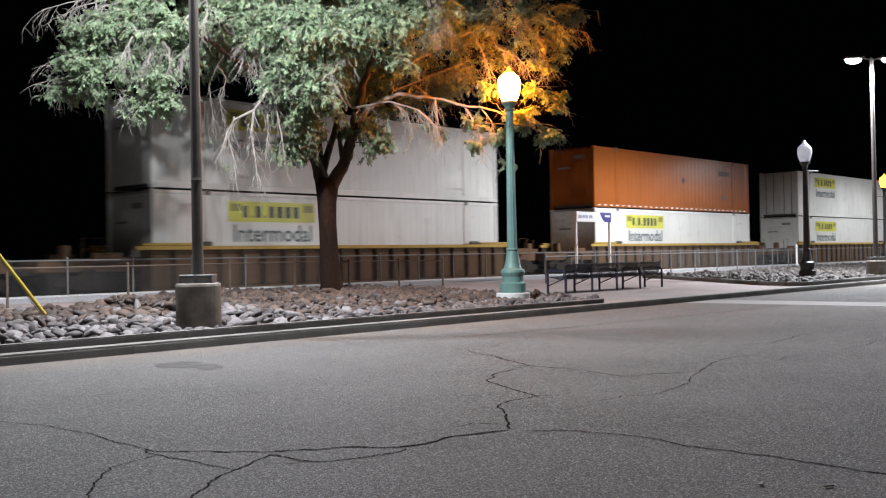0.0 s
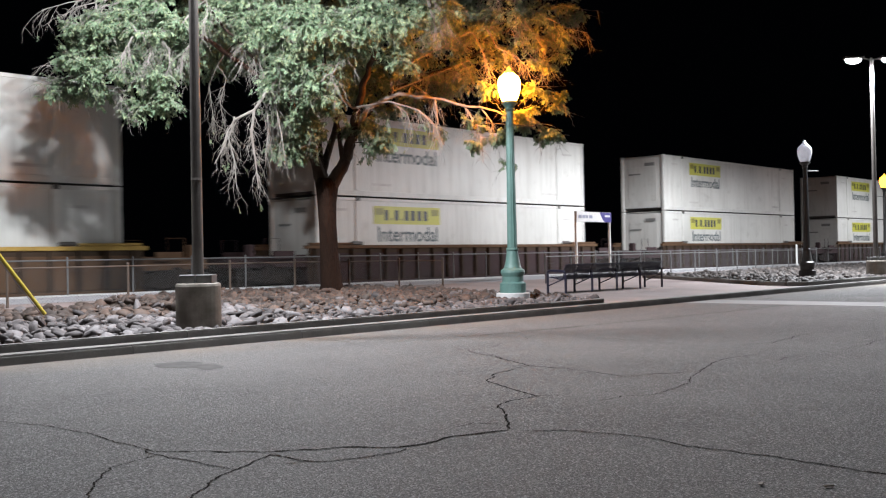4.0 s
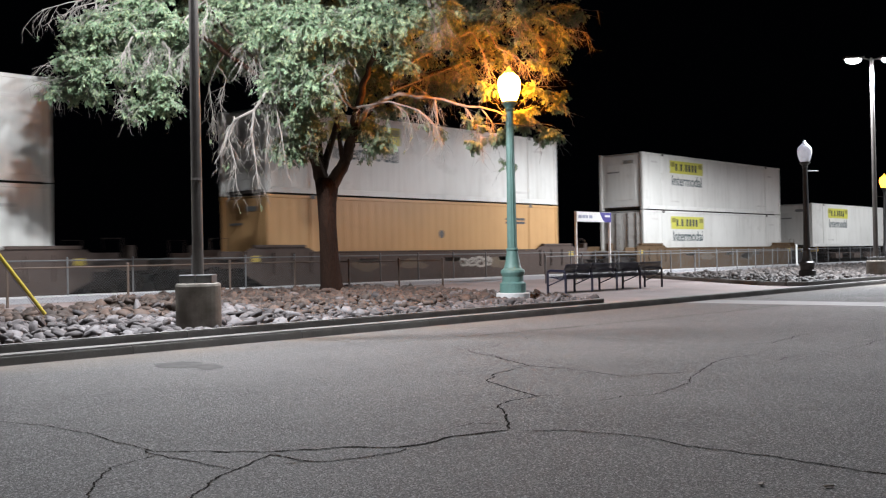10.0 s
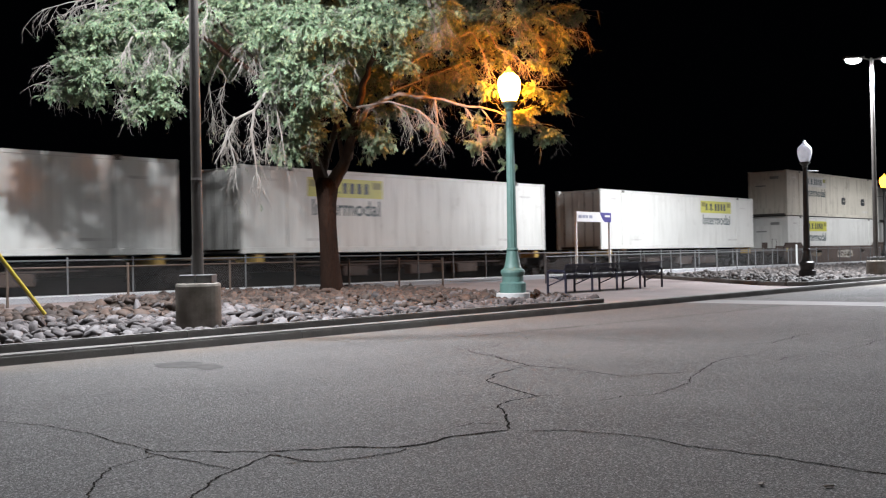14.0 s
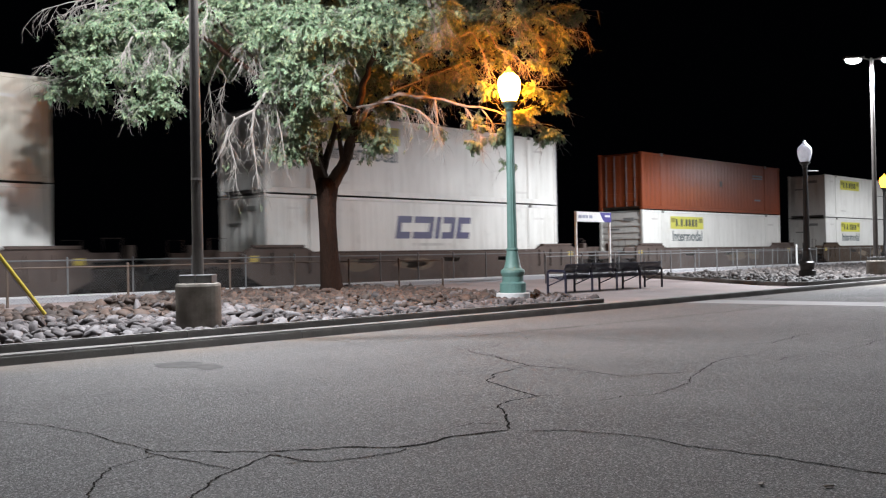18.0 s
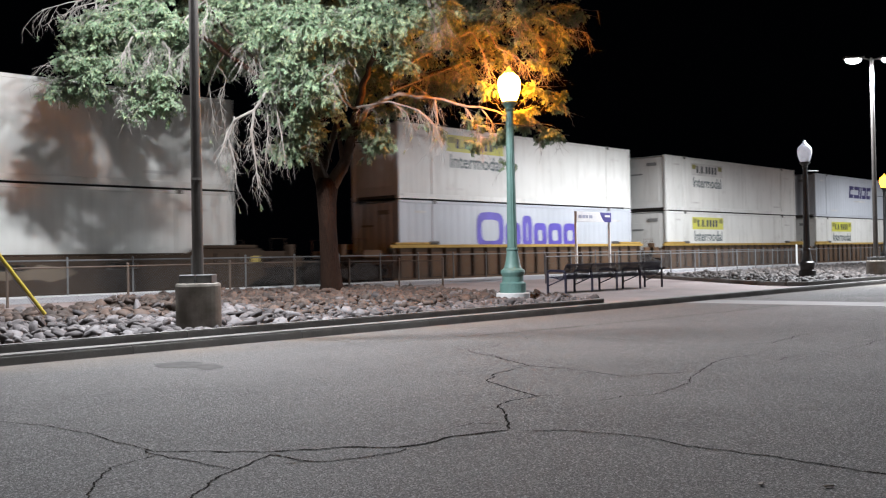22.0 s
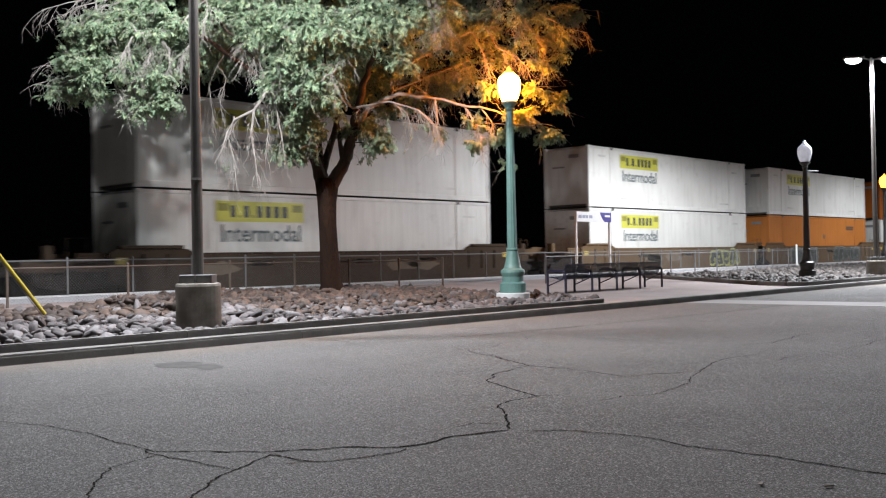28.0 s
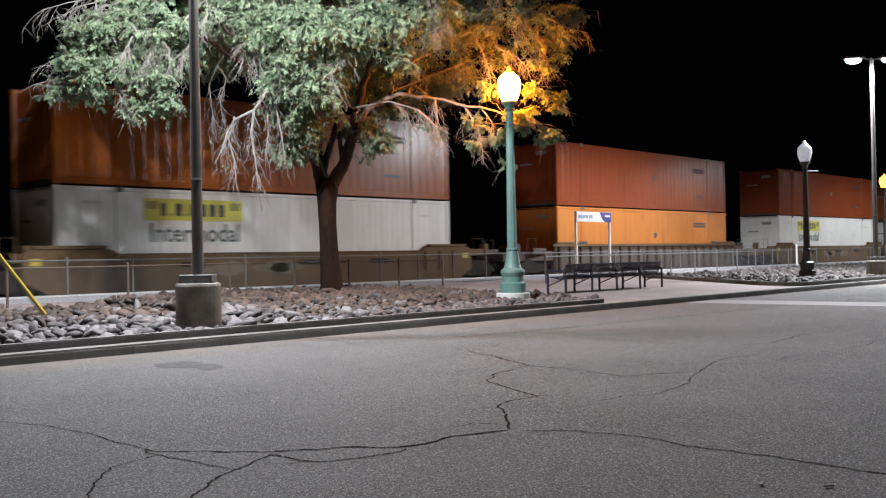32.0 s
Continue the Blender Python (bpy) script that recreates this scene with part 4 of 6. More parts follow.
def well_car(kind, paint, trim, length, label):
    """An intermodal well car, its origin on the rail head at its middle."""
    root = thing("well_car", label, "rail car", group="cars of the train")
    half = length / 2
    y = CW / 2 + 0.17
    if kind == "ribbed":
        for s in (-1, 1):
            # sill and stiffeners in dark umber: painted shade above and between the bay panels
            part("side_sill", shared("side_sill_r%d" % s, lambda: sill_ribbed(s), W_UMBER), W_UMBER, root)
            part("top_chord", shared("top_chord%d" % s, lambda: box(-8.75, 8.75, s * y - 0.07, s * y + 0.07, 1.39, 1.51, 0.012), trim), trim, root)
            part("bottom_chord", shared("bottom_chord%d" % s, lambda: box(-8.6, 8.6, s * y - 0.08, s * y + 0.08, 0.12, 0.26, 0.012), paint), paint, root)
            n = 20
            for i in range(n + 1):
                st = part("stiffener", shared("stiffener%d" % s, lambda: box(-0.045, 0.045, s * (y + 0.012) - 0.0, s * (y + 0.012) + s * 0.11, 0.26, 1.39), W_UMBER), W_UMBER, root)
                st.location = (-8.3 + 16.6 * i / n, 0, 0)
                if s < 0 and i < n:
                    bay = part("bay_panel", shared("bay_panel", bay_plate, paint), paint, root)
                    bay.location = (-8.3 + 16.6 * (i + 0.5) / n, 0, 0)
            for e in (-1, 1):
                sh = part("end_shoe", shared("end_shoe%d%d" % (s, e), lambda: box(e * 7.6 - 0.95, e * 7.6 + 0.95, s * y - 0.09, s * y + 0.09, 1.512, 1.60, 0.02), trim), trim, root)
                part("latch", shared("latch%d%d" % (s, e), lambda: box(e * 6.35 - 0.28, e * 6.35 + 0.28, s * y - 0.06, s * y + 0.06, 1.512, 1.64, 0.04), C_FITTING), C_FITTING, root)
    else:
        for s in (-1, 1):
            bm = bmesh.new()
            prof = [(-9.1, 0.55), (-9.1, 1.30), (-8.9, 1.42), (-6.5, 1.42), (-6.15, 1.25), (6.15, 1.25), (6.5, 1.42), (8.9, 1.42), (9.1, 1.30), (9.1, 0.55), (8.3, 0.16), (-8.3, 0.16)]
            va = [[bm.verts.new((a, s * y + e, b)) for a, b in prof] for e in (-0.05, 0.05)]
            n = len(prof)
            bm.faces.new(va[0])
            bm.faces.new(va[1][::-1])
            for i in range(n):
                bm.faces.new((va[0][i], va[1][i], va[1][(i + 1) % n], va[0][(i + 1) % n]))
            bmesh.ops.recalc_face_normals(bm, faces=bm.faces[:])
            part("side_sill", shared("side_sill_s%d" % s, lambda: bm, paint), paint, root)
            part("top_chord", shared("chord_s%d" % s, lambda: box(-6.1, 6.1, s * y - 0.075, s * y + 0.075, 1.252, 1.30, 0.01), paint), paint, root)
            for x in (-4.2, 0.3, 3.6):
                t = part("stencil", shared("stencil", lambda: box(0, 0.9, -0.003, 0, 0, 0.16), W_TAG), W_TAG, root)
                t.location = (x, -y - 0.052, 0.86)
            if s < 0:
                rub = part("rub_rail", shared("rub_rail", lambda: box(-7.9, 7.9, -y - 0.085, -y - 0.051, 0.16, 0.23, 0.01), paint), paint, root)
                for x in (-8.0, -7.2, -6.4, 6.4, 7.2, 8.0):
                    g = part("gusset", shared("gusset", lambda: box(-0.03, 0.03, -y - 0.11, -y - 0.051, 0.55, 1.28, 0.01), paint), paint, root)
                    g.location = (x, 0, 0)
                for e in (-1, 1):
                    part("end_block", shared("end_block%d" % e, lambda: box(e * 7.7 - 1.05, e * 7.7 + 1.05, -y - 0.10, -y + 0.12, 1.423, 1.53, 0.02), paint), paint, root)
                    q = part("marker_plate", shared("marker_plate", lambda: box(-0.16, 0.16, -y - 0.058, -y - 0.051, 0.98, 1.18), W_SQUARE), W_SQUARE, root)
                    q.location = (e * 8.72, 0, 0)
                for k in range(3):
                    x = smear.uniform(-5.5, 4.0)
                    bm = bmesh.new()
                    n = 14
                    bm.faces.new([bm.verts.new((x + 0.9 * math.cos(6.283 * i / n) * smear.uniform(0.6, 1.1), -y - 0.054, 0.78 + 0.26 * math.sin(6.283 * i / n) * smear.uniform(0.5, 1.1))) for i in range(n)])
                    part("old_paint_smear", bm, W_SMEAR, root)
    part("well_floor", shared("well_floor", lambda: box(-8.5, 8.5, -CW / 2 - 0.1, CW / 2 + 0.1, 0.14, 0.30), W_DARK), W_DARK, root)
    for e in (-1, 1):
        x0, x1 = sorted((e * 8.62, e * (half - 0.35)))
        part("end_bulkhead", shared("end_bulkhead%d" % e, lambda: box(e * 8.5 - 0.06, e * 8.5 + 0.06, -CW / 2 - 0.1, CW / 2 + 0.1, 0.3, 1.15), paint), paint, root)
        if x1 - x0 > 0.25:
            key = "%d_%.1f" % (e, length)
            bm = bmesh.new()
            ins = e * (half - 0.35)
            for s in (-1, 1):
                vs = [bm.verts.new((a, s * b, c)) for a, b, c in ((e * 8.6, 1.42, 0.78), (e * 8.6, 1.42, 1.20), (ins, 0.75, 1.16), (ins, 0.75, 0.80))]
                bm.faces.new(vs)
                bm.verts.ensure_lookup_table()
            n = len(bm.verts)
            v = bm.verts[:]
            for i in range(4):
                j = (i + 1) % 4
                bm.faces.new((v[i], v[j], v[4 + j], v[4 + i]))
            bmesh.ops.recalc_face_normals(bm, faces=bm.faces[:])
            part("end_platform", shared("end_platform" + key, lambda: bm, paint), paint, root)
            for s in (-1, 1):
                part("end_step", shared("end_step%d" % s + key, lambda: box(e * 9.55 - 0.45, e * 9.55 + 0.45, s * 1.36 - 0.05, s * 1.36 + 0.05, 1.06, 1.33, 0.015), paint), paint, root)
                rl = [(e * 10.2, s * 1.2, 0.5), (e * 10.2, s * 1.2, 1.75), (e * 9.6, s * 1.2, 1.75), (e * 9.6, s * 1.2, 1.1)]
                part("grab_rail", shared("grab_rail%d" % s + key, lambda: tube("grab_rail", rl, 0.014, 6), paint), paint, root)
            part("coupler", shared("coupler" + key, lambda: box(e * (half - 0.35) - 0.4, e * (half - 0.35) + 0.4, -0.12, 0.12, 0.68, 0.98, 0.03), W_DARK), W_DARK, root)
            part("hand_brake", shared("hand_brake" + key, lambda: box(e * 10.6 - 0.12, e * 10.6 + 0.12, -1.05, -0.75, 1.1, 1.55, 0.03), paint), paint, root)
        bogie(root, e * (9.75 if x1 - x0 > 0.5 else 9.65) if x1 - x0 > 0.25 else e * 9.65)
    return root


def spine_car(length, label):
    root = thing("spine_car", label, "rail car", group="cars of the train")
    half = length / 2
    part("spine", shared("spine%.1f" % length, lambda: box(-half + 0.3, half - 0.3, -0.28, 0.28, 0.62, 1.05, 0.03), W_DARK), W_DARK, root)
    for x in (-7.4, -6.1, 6.1, 7.4):
        part("crossarm", shared("crossarm%.1f" % x, lambda: box(x - 0.16, x + 0.16, -1.34, 1.34, 0.92, 1.20, 0.03), W_YELLOW if abs(x) > 7 else W_DARK), W_DARK, root)
        for s in (-1, 1):
            part("pedestal", shared("pedestal%.1f%d" % (x, s), lambda: box(x - 0.2, x + 0.2, s * 1.22 - 0.1, s * 1.22 + 0.1, 1.18, 1.245, 0.02), W_TAN), W_TAN, root)
    for s in (-1, 1):
        part("walkway", shared("walkway%d" % s, lambda: box(-5.2, 5.2, s * 0.75 - 0.22, s * 0.75 + 0.22, 0.80, 0.84), W_GREY), W_GREY, root)
        for x in (-3, 0.4, 3.1):
            part("equipment_box", shared("equipment_box%d%.1f" % (s, x), lambda: box(x - 0.6, x + 0.6, s * 0.9 - 0.2, s * 0.9 + 0.2, 0.42, 0.78, 0.03), W_GREY), W_GREY, root)
    for e in (-1, 1):
        bogie(root, e * (half - 0.1))
        part("end_deck", shared("end_deck%d%.1f" % (e, length), lambda: box(e * (half - 0.9) - 0.55, e * (half - 0.9) + 0.55, -1.3, 1.3, 1.06, 1.16, 0.02), W_TAN), W_TAN, root)
    return root


# left end of the lower container at the clip's start, car, upper, lower (paint, mark, end)
S, P = "sign", "plain"
TRAIN = [
    (-7.62, "brown", ("white", S, P), ("white", S, P)),
    (15.73, "brown", ("white", S, P), ("white", S, P)),
    (39.08, "brown", ("orange", "dashed", P), ("white", S, "ribs")),
    (62.27, "brown", ("white", S, "doors"), ("white", S, P)),
    (85.70, "maroon", ("white", S, P), ("white", S, P)),
    (109.10, "maroon", ("white", S, P), ("white", S, P)),
    (132.45, "maroon", ("white", S, P), ("white", S, "ribs")),
    (155.82, "grey", ("white", S, P), ("white", S, "ribs")),
    (179.25, "grey", ("white", S, P), ("amber", "small", P)),
    (202.68, "tan", ("white", S, P), ("white", S, "doors")),
    (223.72, "spine", None, ("white", S, P)),
    (242.20, "spine", None, ("white", S, "doors")),
    (262.79, "spine", None, ("white", "rsign", "doors")),
    (283.82, "grey", ("dirty", "faded", P), ("white", S, P)),
    (307.20, "grey", ("white", S, P), ("white", "slant", "corrugated")),
    (330.62, "grey", ("rust", "small", "doors"), ("white", S, "ribs")),
    (354.00, "umber", ("white", "plate", P), ("white", S, P)),
    (377.55, "brown", ("white", S, P), ("grey", "round", "corrugated")),
    (397.15, "brown", ("white", "old", P), ("white", S, P)),
    (416.53, "brown", ("grey", "slant", "corrugated"), ("white", S, "ribs")),
    (439.93, "brown", ("white", S, P), ("white", S, "ribs")),
    (463.28, "umber", ("white", S, P), ("white", S, P)),
    (486.65, "tan", ("white", S, P), ("white", S, "ribs")),
    (505.96, "tan", ("white", S, P), ("burnt", "small", P)),
    (525.26, "tan", ("orange", "small", P), ("white", S, P)),
    (548.61, "greyrib", ("rust", "small", P), ("burnt", "small", P)),
    (571.90, "tan", ("rust", "small", P), ("white", S, "ribs")),
    (595.20, "tan", ("orange", "small", P), ("white", S, P)),
]
CARS = {"brown": ("ribbed", W_BROWN, W_YELLOW, "brown ribbed well car with a yellow top sill"),
        "maroon": ("ribbed", W_PURPLE, W_BROWN, "dull maroon ribbed well car with a rusty top sill"),
        "greyrib": ("ribbed", W_GREY, W_TAN, "grey ribbed well car with a tan top sill"),
        "grey": ("smooth", W_GREY, W_TAN, "grimy grey-brown smooth-sided well car"),
        "umber": ("smooth", W_UMBER, W_TAN, "dark umber smooth-sided well car with grimy sills"),
        "tan": ("smooth", W_TAN, W_YELLOW, "tan smooth-sided well car with grimy sills")}
MOVING = []
for i, (u, car, upper, lower) in enumerate(TRAIN):
    x = u + CL / 2
    before = u - TRAIN[i - 1][0] if i else 23.4
    after = TRAIN[i + 1][0] - u if i + 1 < len(TRAIN) else 23.4
    length = 23.3 if min(before, after) > 22 else (18.9 if max(before, after) < 22 else 19.3)
    if car == "spine":
        rc = spine_car(19.4, "black spine car with tan container pedestals")
        base = RAIL_Z + 1.245
    else:
        kind, paint, trim, label = CARS[car]
        rc = well_car(kind, paint, trim, length, label)
        base = STACK_Z
    MOVING.append((rc, x, RAIL_Z))
    seat = "on a spine car" if car == "spine" else "in a well car"
    MOVING.append((container(*lower, seat), x, base))
    if upper:
        MOVING.append((container(*upper, "atop another"), x, base + CH + 0.035))


def blob_word(car_index, x, z, widths, height, layers, label):
    """A sprayed word of fat filled shapes: each layer is (material, shrink, width of its band or 0 when filled)."""
    car = [m[0] for m in MOVING if m[0].name.startswith("well_car") or m[0].name.startswith("spine_car")][car_index]
    rnd = random.Random(car_index)
    tilt = [rnd.uniform(-0.3, 0.3) for _ in widths]
    tall = [height * rnd.uniform(0.78, 1.05) for _ in widths]
    cx = 0.0
    for w, h, a0 in zip(widths, tall, tilt):
        owner = car
        for k, (mat, shrink, band) in enumerate(layers):
            bm = bmesh.new()
            y = -0.002 * (k + 1)
            n = 22
            rings = []
            for t in (0.0, band) if band else (0.0,):
                ring = []
                for i in range(n):
                    a = 2 * math.pi * i / n
                    wob = 1 + 0.34 * noise.noise(Vector((math.cos(a) * 1.3 + cx * 3, math.sin(a) * 1.3, car_index)))
                    sx = math.copysign(abs(math.cos(a)) ** 0.6, math.cos(a)) * (w / 2 + 0.05 - shrink - t) * wob
                    sz = math.copysign(abs(math.sin(a)) ** 0.6, math.sin(a)) * (h / 2 - shrink - t) * min(1.02, wob)
                    ring.append(bm.verts.new((w / 2 + sx + sz * a0, y, z + height / 2 + sz)))
                rings.append(ring)
            if band:
                for i in range(n):
                    j = (i + 1) % n
                    bm.faces.new((rings[0][i], rings[0][j], rings[1][j], rings[1][i]))
                for _ in range(2):
                    bx, bz, br = w * rnd.uniform(0.25, 0.75), z + height * rnd.uniform(0.25, 0.75), rnd.uniform(0.05, 0.13)
                    bm.faces.new([bm.verts.new((bx + br * math.cos(0.7 * q) * rnd.uniform(0.6, 1.2), y - 0.001, bz + br * math.sin(0.7 * q) * rnd.uniform(0.7, 1.5))) for q in range(9)])
            else:
                bm.faces.new(rings[0])
            t = part("spray_outline" if k else "graffiti", bm, mat, owner, "" if k else label)
            if not k:
                t.location = (x + cx, -(CW / 2 + 0.17) - 0.054, 0)
                owner = t
        cx += w


blob_word(22, 3.13, 0.18, (0.76, 0.75, 0.76, 0.76, 0.48), 1.06, ((W_SPRAY3, -0.04, 0), (W_SPRAY1, 0.0, 0.10)), "yellow-green sprayed rounded shapes")
blob_word(23, -5.5, 0.16, (0.68, 0.75, 0.62, 0.78, 0.7, 0.64), 1.1, ((W_SPRAY4, -0.05, 0), (W_SPRAY3, 0.0, 0), (W_SPRAY2, 0.07, 0.06)), "silver sprayed rounded shapes")
blob_word(23, 1.35, 0.16, (0.86, 0.96, 0.84, 1.05, 0.95), 1.1, ((W_SPRAY4, -0.05, 0), (W_SPRAY3, 0.0, 0), (W_SPRAY2, 0.07, 0.06)), "silver sprayed rounded shapes")
blob_word(13, -0.6, 0.45, (0.5, 0.6, 0.5, 0.6, 0.5), 0.6, ((W_TAG, 0.0, 0.10),), "pale sprayed rounded shapes")
blob_word(8, 1.2, 0.6, (0.45, 0.5, 0.5, 0.45), 0.42, ((W_TAG, 0.0, 0.09),), "pale sprayed rounded shapes")


# ---- tree ----
TREE = Vector((16.68, 19.05, 0.34))
ACROSS = Vector((0.678, -0.735, 0))
AWAY = Vector((0.735, 0.678, 0))
LOW = ((-8.0, 9.4), (-6.75, 8.2), (-6.45, 5.4), (-5.6, 4.9), (-4.6, 4.9), (-4.0, 5.1), (-3.7, 6.3), (-2.4, 6.3), (-1.7, 4.9), (-1.35, 4.0), (-0.4, 3.75), (0.3, 4.6), (1.2, 5.1),
       (2.2, 5.45), (3.2, 5.5), (4.0, 5.95), (5.2, 6.05), (6.2, 6.1), (6.4, 7.2), (6.9, 8.4))


# masses of leaves: across, height, half width, half height, depth, half depth, clumps
LEFT_MASSES = (
    (-5.96, 7.03, 0.52, 0.41, -3, 0.8, 11), (-5.02, 7.34, 0.72, 0.43, -3, 0.9, 15), (-4.16, 7.1, 0.61, 0.58, -3.2, 0.9, 15),
    (-6.02, 6.09, 0.55, 0.46, -3, 0.7, 13), (-6.95, 5.5, 0.35, 0.23, -2.6, 0.5, 5), (-6.13, 5.37, 0.29, 0.32, -2.8, 0.5, 6),
    (-5.16, 6, 0.35, 0.38, -3, 0.7, 6), (-4.5, 5.85, 0.49, 0.52, -3.2, 0.8, 10), (-4.99, 4.95, 0.2, 0.2, -3, 0.4, 3),
    (-4.22, 5.08, 0.2, 0.35, -3.2, 0.4, 5), (-3.86, 6.12, 0.29, 0.55, -2.6, 0.8, 6), (-5.59, 8.2, 1.01, 0.36, -1.5, 0.8, 10),
    (-6.62, 6.25, 0.22, 0.29, -2.8, 0.4, 3),
)
# dense clumps added behind the others to hold pole light off the train
BACK_SHADE_MASSES = (
    (-6.3, 6.5, 0.65, 0.65, -1.6, 0.6, 14), (-4.7, 6.4, 1.1, 1.1, 1.4, 0.9, 46), (-2.6, 6.5, 0.9, 0.8, 1.8, 0.9, 30), (-0.8, 6.3, 0.9, 0.9, 1.6, 0.8, 22), (-1.2, 4.9, 0.5, 0.5, 0.9, 0.6, 8),
)
MIDDLE_MASSES = (
    (-3.04, 7.12, 0.49, 0.49, -0.5, 0.9, 8), (-2.35, 7.39, 0.72, 0.38, -2.6, 0.9, 13), (-2.85, 6.29, 0.52, 0.38, 1.2, 0.9, 7),
    (-2.7, 8.3, 1.16, 0.43, -0.5, 0.8, 10), (-3.38, 6.55, 0.35, 0.58, 0.3, 0.8, 5), (-2.15, 6.52, 0.29, 0.32, -0.2, 0.8, 3),
    (-0.68, 8.3, 1.16, 0.43, -0.5, 0.8, 10), (1.34, 8.3, 1.16, 0.43, -0.3, 0.8, 10), (0.46, 5.94, 0.35, 0.41, 0.4, 0.7, 5),
    (0.71, 5.24, 0.32, 0.38, 0.2, 0.7, 6), (0.69, 4.29, 0.26, 0.32, -0.3, 0.5, 6), (1.06, 4, 0.26, 0.29, -0.3, 0.5, 6),
    (1.35, 5.52, 0.41, 0.38, 0.3, 0.7, 6), (1.16, 4.69, 0.35, 0.2, 0.2, 0.6, 4), (2.9, 6.86, 0.43, 0.43, -1, 0.7, 4),
)
CENTRE_MASSES = (
    (-1.68, 6.91, 0.58, 0.58, -2.8, 0.9, 13), (-0.98, 6, 0.67, 0.67, -2.8, 0.9, 20), (-0.7, 7.03, 0.81, 0.61, -3, 1, 20),
    (0.04, 6.77, 0.67, 0.58, -2.8, 1, 16), (-0.41, 5.41, 0.61, 0.55, -2.6, 0.8, 15), (-0.02, 5.11, 0.35, 0.41, -2.2, 0.6, 6),
    (-0.89, 4.52, 0.49, 0.46, -1.8, 0.7, 12), (-1.16, 3.95, 0.35, 0.36, -1, 0.6, 9), (-0.72, 3.9, 0.32, 0.32, -0.9, 0.6, 8),
    (0.77, 7, 0.58, 0.61, -2.6, 0.9, 13), (1.52, 7.02, 0.67, 0.55, -2.4, 0.9, 13), (1.65, 6.21, 0.41, 0.46, -1.8, 0.7, 7),
    (2.5, 7.34, 0.64, 0.29, -2.2, 0.7, 8), (-1.45, 5.43, 0.35, 0.35, -2.4, 0.6, 6),
)
SODIUM_MASSES = (
    (2.09, 6.01, 0.52, 0.49, 0.2, 0.8, 8), (3.04, 6.71, 0.67, 0.52, 0.1, 0.9, 9), (3.94, 6.94, 0.61, 0.52, -0.3, 0.9, 11),
    (4.92, 6.95, 0.67, 0.61, -0.4, 0.9, 14), (5.7, 6.56, 0.52, 0.55, -0.5, 0.8, 11), (6.11, 7.19, 0.32, 0.26, -0.5, 0.6, 5),
    (5.36, 5.9, 0.35, 0.2, -0.6, 0.5, 4), (2.8, 5.35, 0.55, 0.45, 0.6, 0.8, 14), (1.86, 5.05, 0.32, 0.23, 0.4, 0.6, 5), (3.3, 5.75, 0.4, 0.35, 0.2, 0.6, 8),
    (4.07, 6.16, 0.49, 0.29, -0.2, 0.7, 6), (4.51, 7.91, 1.3, 0.36, -0.3, 1, 14),
)
LAMP_MASSES = (
    (3.99, 5.24, 0.26, 0.26, -1.2, 0.35, 5), (5.06, 5.1, 0.32, 0.17, -1.2, 0.35, 5), (5.68, 4.86, 0.22, 0.29, -1.2, 0.35, 5),
    (4.87, 4.37, 0.38, 0.38, -1.3, 0.4, 10), (5.38, 4.06, 0.29, 0.26, -1.2, 0.35, 7), (4.21, 4.02, 0.23, 0.26, -1.2, 0.35, 5),
    (3.63, 3.86, 0.19, 0.17, -1.1, 0.3, 3), (4.47, 4.65, 0.26, 0.14, -1.2, 0.3, 3), (3.51, 4.41, 0.19, 0.26, -1, 0.3, 3),
    (2.56, 4.23, 0.14, 0.17, -0.8, 0.3, 2), (4.37, 3.3, 0.07, 0.09, -1.2, 0.1, 1),
)
# bare boughs: depth, thickness, twigs, line
LOW_BOUGHS = (
    (-3.0, 0.042, 26, [(-1.45, 5.57), (-1.67, 5.32), (-2.04, 4.79), (-2.55, 4.55), (-2.74, 4.23), (-2.85, 3.84), (-3.07, 3.44)]),
    (-3.0, 0.034, 26, [(-2.04, 4.79), (-2.12, 4.21), (-2.03, 3.49), (-1.96, 2.77)]),
    (-2.8, 0.028, 22, [(-2.55, 4.55), (-2.7, 4.08), (-2.56, 3.5), (-2.53, 2.93)]),
    (-2.6, 0.024, 14, [(-1.53, 5.29), (-1.46, 4.71), (-1.33, 3.98), (-1.27, 3.41)]),
    (-2.6, 0.022, 14, [(-1.74, 5.15), (-1.69, 4.28), (-1.77, 3.42)]),
    (-0.5, 0.02, 12, [(-3.18, 5.46), (-3.12, 4.88), (-3.05, 4.38)]),
    (-0.4, 0.02, 12, [(-2.74, 5.6), (-2.9, 5.02), (-2.84, 4.52)]),
)
RIGHT_BOUGHS = (
    (-1.6, 0.04, 24, [(0.48, 4.79), (0.77, 4.84), (1.42, 4.94), (2.14, 4.71), (2.56, 4.27), (2.77, 3.83)]),
    (-1.5, 0.026, 14, [(1.42, 4.94), (1.85, 4.64), (1.98, 4.21)]),
    (-1.5, 0.022, 12, [(2.14, 4.71), (2.49, 4.41), (2.56, 3.98)]),
    (-1.1, 0.024, 14, [(2.57, 4.99), (2.64, 4.41), (2.49, 4.05)]),
    (-1.1, 0.032, 16, [(3.29, 4.83), (3.64, 4.25), (3.77, 3.6)]),
    (-1.1, 0.022, 10, [(3.72, 4.75), (4, 4.39), (4.07, 4.1)]),
    (-0.6, 0.034, 16, [(1.57, 5.23), (2.59, 5.61), (3.46, 5.95)]),
)
